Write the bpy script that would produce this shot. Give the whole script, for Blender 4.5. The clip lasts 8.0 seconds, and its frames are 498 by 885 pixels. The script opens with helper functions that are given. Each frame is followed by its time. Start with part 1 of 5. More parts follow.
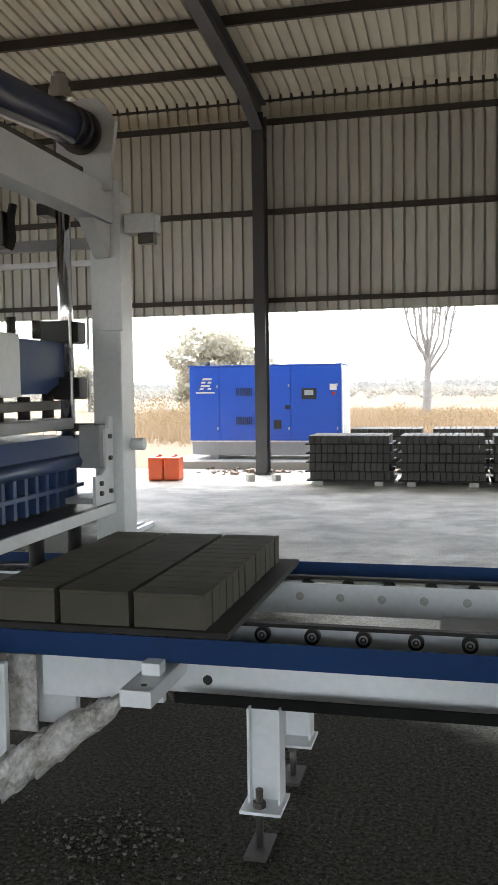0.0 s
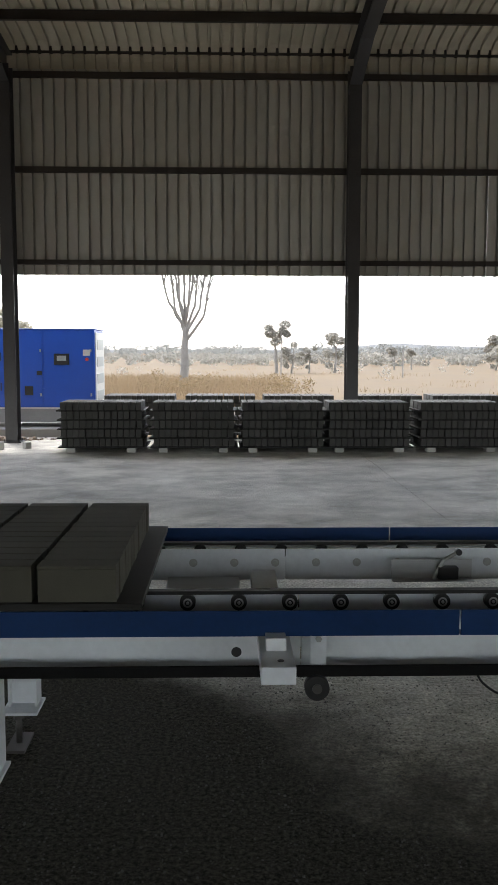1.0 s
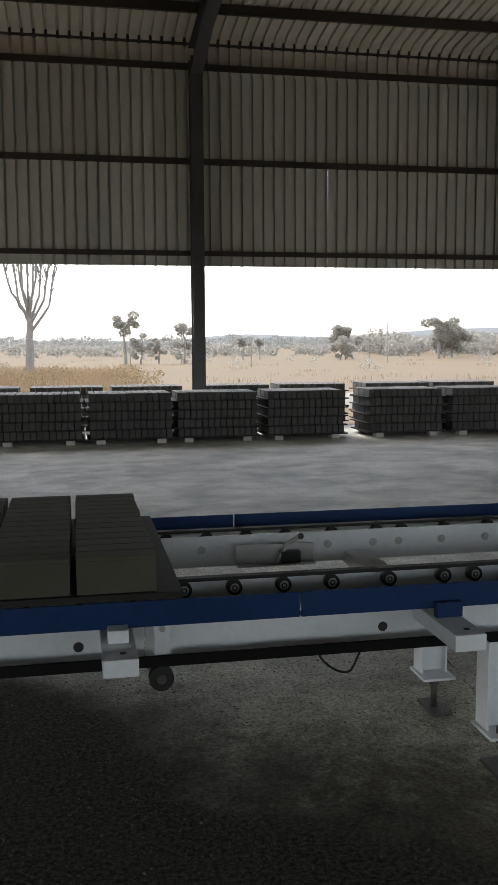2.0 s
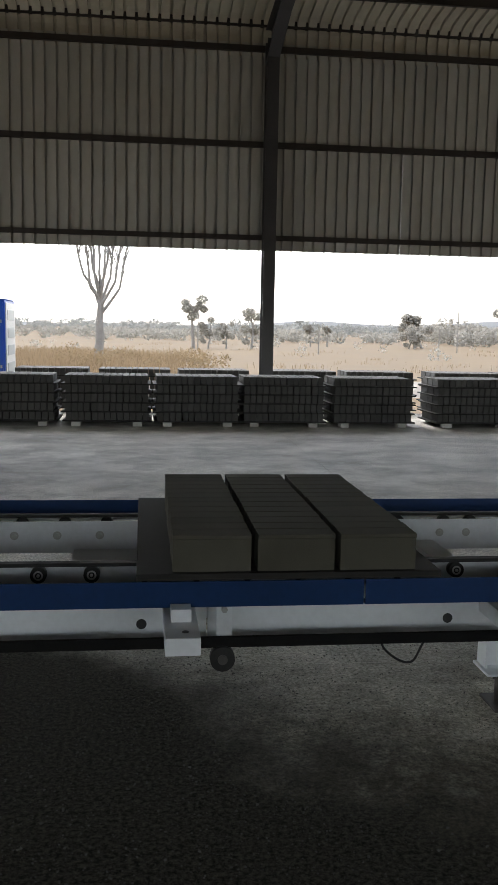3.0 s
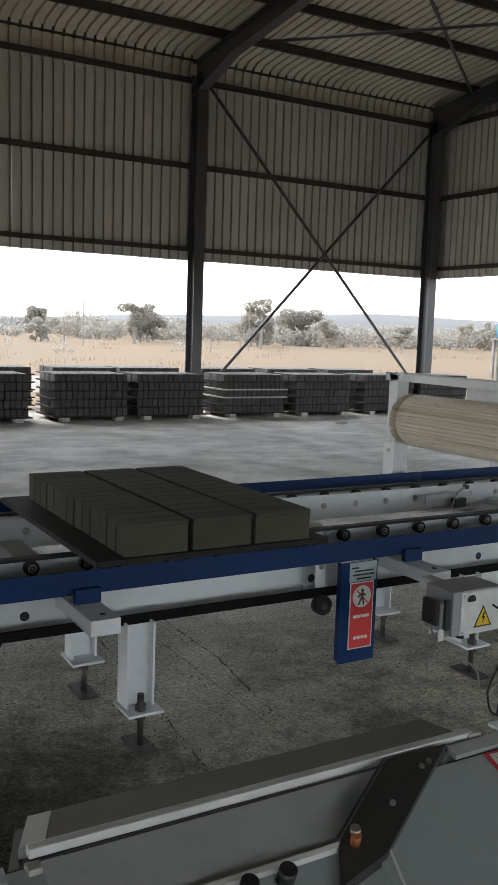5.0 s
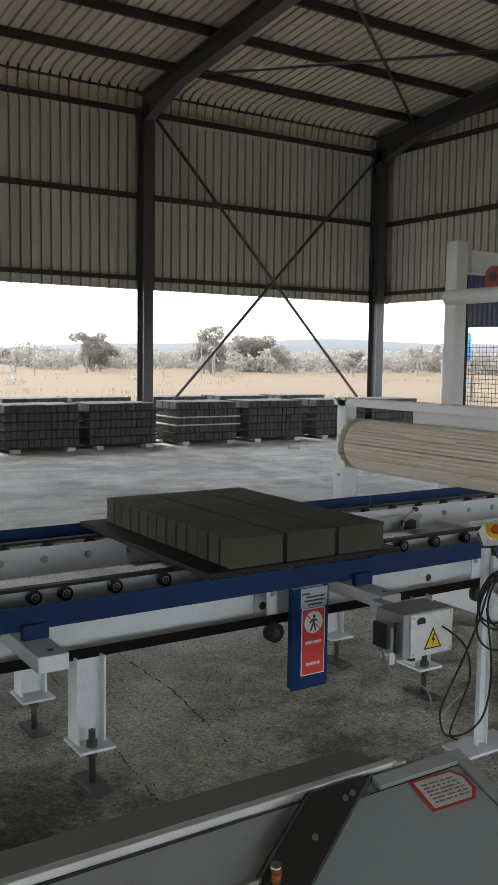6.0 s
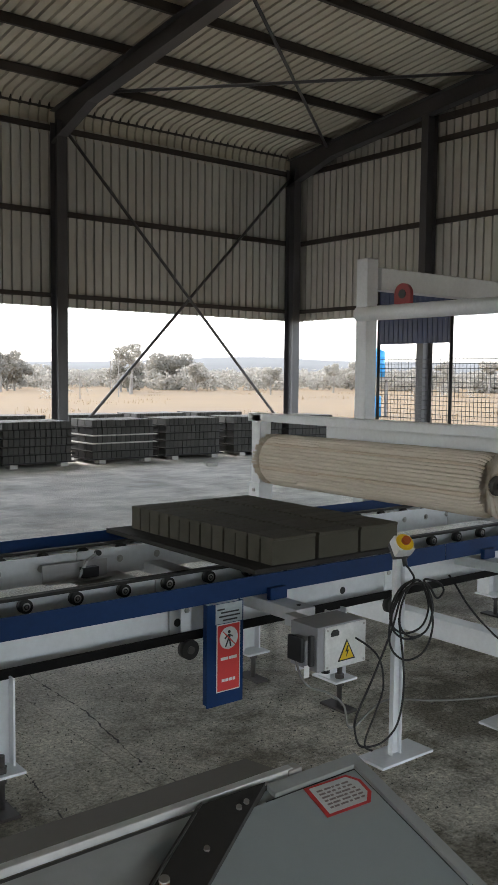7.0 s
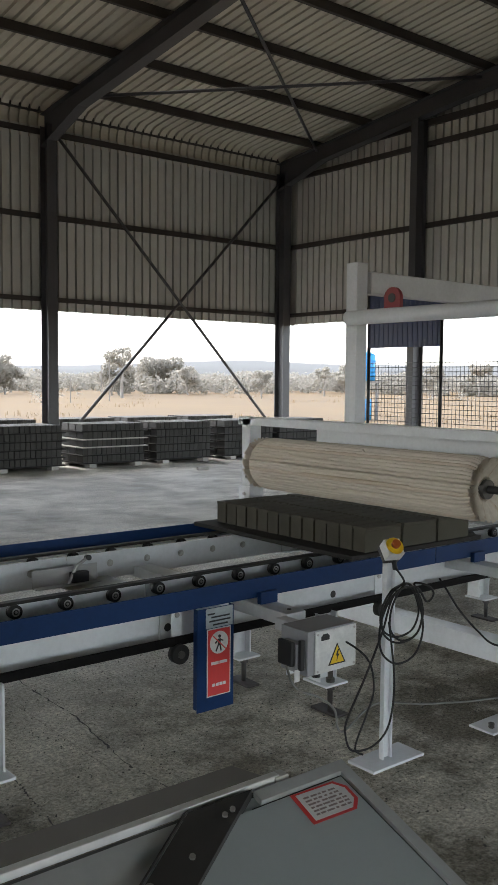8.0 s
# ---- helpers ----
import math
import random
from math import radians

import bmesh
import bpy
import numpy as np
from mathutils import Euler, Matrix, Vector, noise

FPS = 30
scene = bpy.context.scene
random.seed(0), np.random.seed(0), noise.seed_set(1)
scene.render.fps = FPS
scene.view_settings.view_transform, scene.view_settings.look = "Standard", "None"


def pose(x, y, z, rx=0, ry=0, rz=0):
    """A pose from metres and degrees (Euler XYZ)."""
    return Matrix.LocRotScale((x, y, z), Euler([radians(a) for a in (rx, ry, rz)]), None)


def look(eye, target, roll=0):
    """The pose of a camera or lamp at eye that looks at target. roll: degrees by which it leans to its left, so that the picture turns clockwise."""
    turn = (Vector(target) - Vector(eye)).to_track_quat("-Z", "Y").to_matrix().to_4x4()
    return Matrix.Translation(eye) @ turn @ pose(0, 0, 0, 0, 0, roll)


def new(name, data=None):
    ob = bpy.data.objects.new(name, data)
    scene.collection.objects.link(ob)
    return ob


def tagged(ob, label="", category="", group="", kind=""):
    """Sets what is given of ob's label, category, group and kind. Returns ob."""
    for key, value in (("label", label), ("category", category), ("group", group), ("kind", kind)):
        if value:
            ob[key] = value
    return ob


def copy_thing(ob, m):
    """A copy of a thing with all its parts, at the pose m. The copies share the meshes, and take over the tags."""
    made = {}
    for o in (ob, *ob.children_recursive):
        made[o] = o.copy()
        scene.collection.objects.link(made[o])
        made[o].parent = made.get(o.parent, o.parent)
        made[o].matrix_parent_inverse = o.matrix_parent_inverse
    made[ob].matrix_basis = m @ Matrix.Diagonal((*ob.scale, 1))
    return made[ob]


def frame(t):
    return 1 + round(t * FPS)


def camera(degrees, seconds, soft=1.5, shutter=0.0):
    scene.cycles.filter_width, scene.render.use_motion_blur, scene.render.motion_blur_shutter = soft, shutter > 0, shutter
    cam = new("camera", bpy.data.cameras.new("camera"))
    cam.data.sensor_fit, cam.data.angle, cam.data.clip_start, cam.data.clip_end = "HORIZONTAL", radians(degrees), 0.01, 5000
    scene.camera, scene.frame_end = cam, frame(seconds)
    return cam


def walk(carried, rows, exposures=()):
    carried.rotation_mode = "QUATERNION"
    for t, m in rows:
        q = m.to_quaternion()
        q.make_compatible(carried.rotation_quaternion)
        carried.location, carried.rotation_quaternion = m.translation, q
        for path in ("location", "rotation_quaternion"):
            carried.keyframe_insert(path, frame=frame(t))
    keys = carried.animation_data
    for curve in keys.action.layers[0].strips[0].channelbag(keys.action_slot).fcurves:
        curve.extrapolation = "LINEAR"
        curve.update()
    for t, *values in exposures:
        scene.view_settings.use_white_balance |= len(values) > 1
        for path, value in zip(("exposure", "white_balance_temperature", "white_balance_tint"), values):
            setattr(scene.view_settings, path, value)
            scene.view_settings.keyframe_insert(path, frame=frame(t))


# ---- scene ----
cam = camera(31.3, 8.0)
PATH = [
    (0, (0.854, 0.542, 1.602), (0.376, 2.48, 1.477), -0.8),
    (0.5, (0.898, 0.554, 1.59), (0.453, 2.497, 1.429), -0.5),
    (0.8, (0.968, 0.558, 1.585), (0.788, 2.542, 1.404), -0.3),
    (1, (1.006, 0.531, 1.594), (1.056, 2.52, 1.392), 0.1),
    (1.5, (1.086, 0.537, 1.589), (1.472, 2.487, 1.366), -0.5),
    (1.7, (1.075, 0.544, 1.585), (1.48, 2.49, 1.365), -0.6),
    (2.8, (1.033, 0.563, 1.574), (1.275, 2.533, 1.326), 1.1),
    (3, (1.043, 0.571, 1.567), (1.28, 2.541, 1.313), 1.1),
    (3.5, (1.066, 0.549, 1.578), (1.31, 2.516, 1.315), 1.2),
    (4, (1.141, 0.53, 1.575), (1.7238, 2.424, 1.309), 1.9),
    (4.5, (1.2095, 0.459, 1.605), (2.1065, 2.2255, 1.332), 1.8),
    (4.7, (1.221, 0.437, 1.614), (2.179, 2.172, 1.348), 2.0),
    (5.8, (1.262, 0.418, 1.623), (2.322, 2.102, 1.42), 1.0),
    (6, (1.263, 0.407, 1.628), (2.354, 2.072, 1.439), 0.8),
    (6.5, (1.293, 0.405, 1.613), (2.495, 1.996, 1.458), 0.5),
    (7, (1.29, 0.4, 1.615), (2.531, 1.962, 1.468), 0.6),
    (7.5, (1.286, 0.393, 1.618), (2.541, 1.944, 1.477), 0.6),
    (8, (1.294, 0.397, 1.618), (2.551, 1.947, 1.479), 0.5),
]
EXPOSURES = [(t, stops + 0.03, 6480, 10) for t, stops in ((0.0, 3.03), (0.5, 2.83), (1.0, 2.15), (1.5, 2.0), (3.0, 2.0), (3.5, 2.0), (4.0, 2.1), (4.5, 2.2), (6.0, 2.39), (8.0, 2.42))]
walk(cam, [(t, look(eye, target, roll)) for t, eye, target, roll in PATH], EXPOSURES)

# ---- light ----
world = bpy.data.worlds.new("sky")
scene.world = world
world.use_nodes = True
wn = world.node_tree.nodes
sky = wn.new("ShaderNodeTexSky")
sky.sky_type = "NISHITA"
sky.sun_disc = False
sky.sun_elevation, sky.sun_rotation = radians(52), radians(-25)
sky.air_density, sky.dust_density, sky.ozone_density = 1.0, 1.5, 1.0
wn["Background"].inputs["Strength"].default_value = 0.15
haze = wn.new("ShaderNodeHueSaturation")
haze.inputs["Saturation"].default_value = 0.42
world.node_tree.links.new(sky.outputs[0], haze.inputs["Color"])
world.node_tree.links.new(haze.outputs[0], wn["Background"].inputs[0])
sun = new("sun", bpy.data.lights.new("sun", "SUN"))
sun.data.energy, sun.data.angle, sun.data.color = 0.7, radians(10), (1.0, 0.965, 0.91)
sun.matrix_world = look((-9, 20, 30), (0, 0, 0))

# ---- materials ----


def material(name, base, rough=0.6, metal=0.0, second=None, scale=4.0, fine=60.0, amount=0.5, bump=0.1, depth=0.004,
             rough_var=0.1, per_object=0.0, emit=0.0, spec=0.5, coords="Object", stretch=(1, 1, 1)):
    m = bpy.data.materials.new(name)
    m.use_nodes = True
    n, l = m.node_tree.nodes, m.node_tree.links
    b = n["Principled BSDF"]
    tc = n.new("ShaderNodeTexCoord")
    mp = n.new("ShaderNodeMapping")
    mp.inputs["Scale"].default_value = stretch
    l.new(tc.outputs[coords], mp.inputs[0])
    large, small = n.new("ShaderNodeTexNoise"), n.new("ShaderNodeTexNoise")
    for t, s, d in ((large, scale, 5), (small, fine, 3)):
        t.inputs["Scale"].default_value, t.inputs["Detail"].default_value = s, d
        l.new(mp.outputs[0], t.inputs["Vector"])
    second = second or tuple(c * 0.72 for c in base)
    ramp = n.new("ShaderNodeValToRGB")
    ramp.color_ramp.elements[0].position, ramp.color_ramp.elements[1].position = 0.5 - amount / 2, 0.5 + amount / 2
    ramp.color_ramp.elements[0].color, ramp.color_ramp.elements[1].color = (*second, 1), (*base, 1)
    add = n.new("ShaderNodeMath")
    add.operation = "MULTIPLY_ADD"
    add.inputs[1].default_value = 0.35
    l.new(small.outputs[0], add.inputs[0])
    sc = n.new("ShaderNodeMath")
    sc.operation = "MULTIPLY_ADD"
    sc.inputs[1].default_value, sc.inputs[2].default_value = 0.65, 0.0
    l.new(large.outputs[0], sc.inputs[0])
    l.new(sc.outputs[0], add.inputs[2])
    l.new(add.outputs[0], ramp.inputs[0])
    col = ramp.outputs[0]
    if per_object:
        info, hsv, mr = n.new("ShaderNodeObjectInfo"), n.new("ShaderNodeHueSaturation"), n.new("ShaderNodeMapRange")
        mr.inputs["To Min"].default_value, mr.inputs["To Max"].default_value = 1 - per_object, 1 + per_object
        l.new(info.outputs["Random"], mr.inputs[0])
        l.new(mr.outputs[0], hsv.inputs["Value"])
        l.new(col, hsv.inputs["Color"])
        col = hsv.outputs[0]
    l.new(col, b.inputs["Base Color"])
    b.inputs["Metallic"].default_value = metal
    b.inputs["Specular IOR Level"].default_value = spec
    mr = n.new("ShaderNodeMapRange")
    mr.inputs["To Min"].default_value, mr.inputs["To Max"].default_value = max(0.05, rough - rough_var), min(1, rough + rough_var)
    l.new(add.outputs[0], mr.inputs[0])
    l.new(mr.outputs[0], b.inputs["Roughness"])
    if bump:
        bp = n.new("ShaderNodeBump")
        bp.inputs["Strength"].default_value, bp.inputs["Distance"].default_value = bump, depth
        l.new(add.outputs[0], bp.inputs["Height"])
        l.new(bp.outputs[0], b.inputs["Normal"])
    if emit:
        l.new(col, b.inputs["Emission Color"])
        b.inputs["Emission Strength"].default_value = emit
    return m


WHITE = material("white_paint", (0.76, 0.78, 0.80), 0.42, second=(0.60, 0.61, 0.62), scale=3, fine=40, amount=0.45, bump=0.05)
BLUE = material("blue_paint", (0.004, 0.032, 0.118), 0.5, spec=0.2, second=(0.003, 0.02, 0.072), scale=2.5, fine=50, amount=0.5, bump=0.06)
NAVY = material("navy_enamel", (0.012, 0.03, 0.11), 0.35, second=(0.02, 0.035, 0.08), scale=5, fine=30, amount=0.5, bump=0.05)
MACHINE_BLUE = material("machine_blue", (0.018, 0.06, 0.20), 0.45, second=(0.05, 0.075, 0.13), scale=6, fine=40, amount=0.5, bump=0.1)
STEEL_DARK = material("primed_steel", (0.085, 0.084, 0.09), 0.42, second=(0.05, 0.049, 0.052), scale=1.5, fine=25, amount=0.5, bump=0.06)
GIRT_DARK = material("brown_primer", (0.05, 0.041, 0.036), 0.65, second=(0.03, 0.025, 0.023), scale=2, fine=25, amount=0.5, bump=0.05)
SHEET = material("galvanised_sheet", (0.62, 0.615, 0.57), 0.45, second=(0.44, 0.435, 0.40), scale=1.2, fine=14, amount=0.6, bump=0.03, rough_var=0.12, per_object=0.06, stretch=(1, 1, 0.25))
ROOF_SHEET = material("roof_sheet", (0.645, 0.605, 0.50), 0.5, second=(0.42, 0.385, 0.31), scale=0.8, fine=10, amount=0.6, bump=0.03, stretch=(1, 0.3, 1))
RUBBER = material("black_rubber", (0.014, 0.014, 0.014), 0.65, spec=0.25, second=(0.028, 0.027, 0.025), scale=12, fine=90, amount=0.5, bump=0.15)
BELT_BLACK = material("belt_rubber", (0.006, 0.006, 0.006), 0.75, spec=0.08, second=(0.012, 0.0115, 0.011), scale=6, fine=90, amount=0.5, bump=0.1)
IRON = material("dark_iron", (0.05, 0.048, 0.046), 0.45, 0.6, second=(0.11, 0.10, 0.09), scale=14, fine=120, amount=0.5, bump=0.1)
BEARING = material("bearing_steel", (0.42, 0.41, 0.39), 0.5, 0.3, second=(0.25, 0.24, 0.22), scale=30, fine=120, bump=0.05)
CHROME = material("chromed_rod", (0.62, 0.62, 0.63), 0.12, 1.0, scale=8, fine=60, bump=0.0, rough_var=0.05)
ZINC = material("zinc_bolt", (0.5, 0.49, 0.46), 0.38, 0.9, scale=30, fine=120, bump=0.05)
BRICK_WET = material("damp_concrete_brick", spec=0.2, base=(0.088, 0.083, 0.064), rough=0.9, second=(0.062, 0.058, 0.045), scale=9, fine=260, amount=0.5, bump=0.5, depth=0.003, per_object=0.08)
BRICK_DRY = material("cured_concrete_brick", (0.09, 0.087, 0.081), 0.9, second=(0.053, 0.051, 0.047), scale=6, fine=120, amount=0.5, bump=0.4, depth=0.004, per_object=0.16)
TRAY = material("worn_pallet_board", (0.036, 0.034, 0.031), 0.75, spec=0.15, second=(0.018, 0.017, 0.016), scale=7, fine=70, amount=0.55, bump=0.25)
GEN_BLUE = material("generator_blue", (0.010, 0.088, 0.54), 0.35, second=(0.010, 0.074, 0.46), scale=1.5, fine=20, amount=0.5, bump=0.02)
GREY_BASE = material("grey_skid", (0.36, 0.36, 0.37), 0.5, scale=3, fine=30, bump=0.04)
ORANGE = material("orange_plastic", (0.85, 0.13, 0.03), 0.4, second=(0.7, 0.1, 0.025), scale=6, fine=40, bump=0.05)
LUG_RED = material("lug_paint", (0.30, 0.022, 0.028), 0.45, scale=10, fine=60, bump=0.04)
DUSTY = material("dusty_cable", (0.24, 0.235, 0.22), 0.8, second=(0.15, 0.145, 0.13), scale=12, fine=80, bump=0.05)
RED = material("red_sticker", (0.62, 0.045, 0.04), 0.4, second=(0.55, 0.04, 0.04), scale=10, fine=60, bump=0.0)
STICKER_WHITE = material("sticker_white", (0.75, 0.75, 0.73), 0.4, scale=20, fine=80, amount=0.5, bump=0.0)
STICKER_GREY = material("sticker_grey", (0.42, 0.46, 0.47), 0.35, scale=20, fine=80, bump=0.0)
BLACK = material("black_plastic", (0.02, 0.02, 0.021), 0.45, scale=10, fine=60, bump=0.05)
YELLOW = material("yellow_plastic", (0.78, 0.52, 0.02), 0.4, second=(0.68, 0.44, 0.02), scale=10, fine=60, bump=0.02)
BRISTLE = material("nylon_bristle", (0.74, 0.675, 0.575), 0.75, second=(0.54, 0.465, 0.37), scale=4, fine=30, amount=0.5, bump=0.05, stretch=(9, 0.6, 9))
STAINLESS = material("brushed_steel", (0.52, 0.515, 0.50), 0.4, 0.5, second=(0.40, 0.39, 0.375), scale=5, fine=90, bump=0.08, stretch=(0.2, 4, 4))
CABINET_GREY = material("cabinet_grey", (0.36, 0.40, 0.40), 0.5, second=(0.33, 0.365, 0.365), scale=3, fine=50, amount=0.5, bump=0.05)
PLASTER = material("crusted_cement", (0.66, 0.64, 0.62), 0.85, second=(0.20, 0.175, 0.145), scale=13, fine=60, amount=0.28, bump=0.8, depth=0.015)
STONE = material("grit_stone", (0.15, 0.145, 0.13), 0.95, spec=0.1, second=(0.035, 0.034, 0.03), scale=20, fine=150, amount=0.5, bump=0.3)
CONCRETE_PALE = material("pale_concrete", (0.5, 0.49, 0.46), 0.85, second=(0.38, 0.37, 0.34), scale=1.2, fine=18, amount=0.5, bump=0.2)
PALE_BOARD = material("pale_board", (0.5, 0.48, 0.43), 0.7, scale=5, fine=60, bump=0.2)
RUBBLE_FLOOR = material("brown_rubble", (0.36, 0.29, 0.22), 0.95, second=(0.14, 0.105, 0.08), scale=8, fine=60, amount=0.5, bump=0.4)
TANK_BLUE = material("tank_blue", (0.02, 0.33, 0.75), 0.4, scale=3, fine=30, bump=0.02)


def floor_material():
    """Trowelled concrete, worn pale, with a dark film of cement grit round the machine and stains along the line."""
    m = bpy.data.materials.new("concrete_floor")
    m.use_nodes = True
    n, l = m.node_tree.nodes, m.node_tree.links
    b = n["Principled BSDF"]
    tc = n.new("ShaderNodeTexCoord")

    def noise_node(scale, detail=6, rough=0.6):
        t = n.new("ShaderNodeTexNoise")
        t.inputs["Scale"].default_value, t.inputs["Detail"].default_value, t.inputs["Roughness"].default_value = scale, detail, rough
        l.new(tc.outputs["Object"], t.inputs["Vector"])
        return t.outputs[0]

    def ramp(src, p0, p1, c0, c1):
        r = n.new("ShaderNodeValToRGB")
        e = r.color_ramp.elements
        e[0].position, e[1].position, e[0].color, e[1].color = p0, p1, (*c0, 1), (*c1, 1)
        l.new(src, r.inputs[0])
        return r.outputs[0]

    def mix(fac, a, c, mode="MIX"):
        x = n.new("ShaderNodeMix")
        x.data_type, x.blend_type = "RGBA", mode
        if isinstance(fac, float):
            x.inputs[0].default_value = fac
        else:
            l.new(fac, x.inputs[0])
        l.new(a, x.inputs[6])
        l.new(c, x.inputs[7])
        return x.outputs[2]

    drawn = n.new("ShaderNodeMapping")
    drawn.inputs["Scale"].default_value = (0.8, 1.25, 1.0)
    l.new(tc.outputs["Object"], drawn.inputs[0])
    streak_noise = n.new("ShaderNodeTexNoise")
    streak_noise.inputs["Scale"].default_value, streak_noise.inputs["Detail"].default_value, streak_noise.inputs["Roughness"].default_value = 1.5, 9, 0.75
    l.new(drawn.outputs[0], streak_noise.inputs["Vector"])
    streaks = ramp(streak_noise.outputs[0], 0.38, 0.56, (0.52, 0.50, 0.45), (1.05, 1.04, 1.0))
    pale = ramp(noise_node(0.55, 8, 0.65), 0.36, 0.66, (0.54, 0.52, 0.47), (0.82, 0.795, 0.73))
    grain = ramp(noise_node(45, 4, 0.7), 0.3, 0.7, (0.72, 0.72, 0.72), (1.08, 1.08, 1.08))
    blotch = ramp(noise_node(1.5, 9, 0.72), 0.38, 0.56, (0.42, 0.41, 0.385), (1, 1, 1))
    base = mix(0.5, mix(0.65, mix(1.0, pale, grain, "MULTIPLY"), blotch, "MULTIPLY"), streaks, "MULTIPLY")
    # dirt film: depends on the distance from the press, broken up by noise
    sep = n.new("ShaderNodeSeparateXYZ")
    l.new(tc.outputs["Object"], sep.inputs[0])
    warp = n.new("ShaderNodeMath")
    warp.operation = "MULTIPLY_ADD"
    warp.inputs[1].default_value = 2.4
    l.new(noise_node(0.9, 7, 0.7), warp.inputs[0])
    near = n.new("ShaderNodeMath")
    near.operation = "MULTIPLY_ADD"
    near.inputs[1].default_value = 0.8
    l.new(sep.outputs[1], near.inputs[0])
    l.new(sep.outputs[0], near.inputs[2])
    l.new(near.outputs[0], warp.inputs[2])
    dirt = n.new("ShaderNodeMapRange")
    dirt.interpolation_type = "SMOOTHSTEP"
    dirt.inputs["From Min"].default_value, dirt.inputs["From Max"].default_value = 5.45, 6.5
    dirt.inputs["To Min"].default_value, dirt.inputs["To Max"].default_value = 1.0, 0.0
    l.new(warp.outputs[0], dirt.inputs[0])
    grit = ramp(noise_node(52, 6, 0.85), 0.42, 0.66, (0.010, 0.0094, 0.0068), (0.112, 0.104, 0.078))
    # a greyer tone over the whole aisle in front of the line
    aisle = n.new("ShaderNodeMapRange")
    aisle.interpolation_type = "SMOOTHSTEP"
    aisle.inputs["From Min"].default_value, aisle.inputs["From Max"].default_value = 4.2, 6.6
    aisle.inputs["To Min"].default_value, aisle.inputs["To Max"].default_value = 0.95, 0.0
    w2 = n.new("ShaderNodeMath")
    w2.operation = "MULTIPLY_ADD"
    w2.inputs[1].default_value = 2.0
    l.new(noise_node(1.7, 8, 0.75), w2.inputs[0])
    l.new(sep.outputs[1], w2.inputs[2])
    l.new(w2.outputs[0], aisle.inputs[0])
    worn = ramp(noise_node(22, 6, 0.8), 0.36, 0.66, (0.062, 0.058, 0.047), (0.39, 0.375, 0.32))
    # this tone fades along the line, away from the press
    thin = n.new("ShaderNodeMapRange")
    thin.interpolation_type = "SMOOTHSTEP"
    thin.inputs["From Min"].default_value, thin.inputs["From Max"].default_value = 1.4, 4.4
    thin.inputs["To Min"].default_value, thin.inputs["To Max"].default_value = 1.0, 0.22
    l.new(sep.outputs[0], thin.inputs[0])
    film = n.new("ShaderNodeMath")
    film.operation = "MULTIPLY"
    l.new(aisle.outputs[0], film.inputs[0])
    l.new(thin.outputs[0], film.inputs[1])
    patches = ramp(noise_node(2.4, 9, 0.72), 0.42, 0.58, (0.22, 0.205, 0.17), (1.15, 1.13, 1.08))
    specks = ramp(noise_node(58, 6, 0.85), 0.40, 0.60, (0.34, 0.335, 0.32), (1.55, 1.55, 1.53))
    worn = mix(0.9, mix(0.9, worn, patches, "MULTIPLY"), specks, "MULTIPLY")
    # Pale crust, its colour also lifted to make up for weak skylight here.
    crust = ramp(noise_node(1.3, 10, 0.72), 0.40, 0.60, (0.0, 0.0, 0.0), (0.85, 0.85, 0.85))
    lifted_crust = mix(0.6, ramp(noise_node(9, 8, 0.8), 0.34, 0.64, (0.30, 0.282, 0.235), (0.68, 0.65, 0.58)), specks, "MULTIPLY")
    away = n.new("ShaderNodeMapRange")
    away.interpolation_type = "SMOOTHSTEP"
    away.inputs["From Min"].default_value, away.inputs["From Max"].default_value = 1.3, 3.4
    l.new(sep.outputs[0], away.inputs[0])
    lift_zone = n.new("ShaderNodeMath")
    lift_zone.operation = "MULTIPLY"
    l.new(aisle.outputs[0], lift_zone.inputs[0])
    l.new(away.outputs[0], lift_zone.inputs[1])
    lift_mask = n.new("ShaderNodeMath")
    lift_mask.operation = "MULTIPLY"
    l.new(lift_zone.outputs[0], lift_mask.inputs[0])
    l.new(crust, lift_mask.inputs[1])
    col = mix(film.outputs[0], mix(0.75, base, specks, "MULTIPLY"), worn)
    col = mix(lift_mask.outputs[0], col, lifted_crust)
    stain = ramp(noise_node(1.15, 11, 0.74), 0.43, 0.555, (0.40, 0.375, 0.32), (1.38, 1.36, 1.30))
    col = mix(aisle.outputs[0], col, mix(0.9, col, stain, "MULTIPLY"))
    col = mix(dirt.outputs[0], col, grit)
    l.new(col, b.inputs["Base Color"])
    rr = n.new("ShaderNodeMapRange")
    rr.inputs["To Min"].default_value, rr.inputs["To Max"].default_value = 0.42, 0.85
    l.new(noise_node(3.1, 6, 0.7), rr.inputs[0])
    cover = n.new("ShaderNodeMath")
    cover.operation = "MAXIMUM"
    l.new(dirt.outputs[0], cover.inputs[0])
    l.new(aisle.outputs[0], cover.inputs[1])
    dusty = n.new("ShaderNodeMix")
    dusty.inputs[3].default_value = 0.97
    l.new(cover.outputs[0], dusty.inputs[0])
    l.new(rr.outputs[0], dusty.inputs[2])
    l.new(dusty.outputs[0], b.inputs["Roughness"])
    sheen = n.new("ShaderNodeMapRange")
    sheen.inputs["To Min"].default_value, sheen.inputs["To Max"].default_value = 0.4, 0.08
    l.new(cover.outputs[0], sheen.inputs[0])
    l.new(sheen.outputs[0], b.inputs["Specular IOR Level"])
    bp = n.new("ShaderNodeBump")
    bp.inputs["Strength"].default_value, bp.inputs["Distance"].default_value = 0.9, 0.014
    l.new(noise_node(70, 6, 0.8), bp.inputs["Height"])
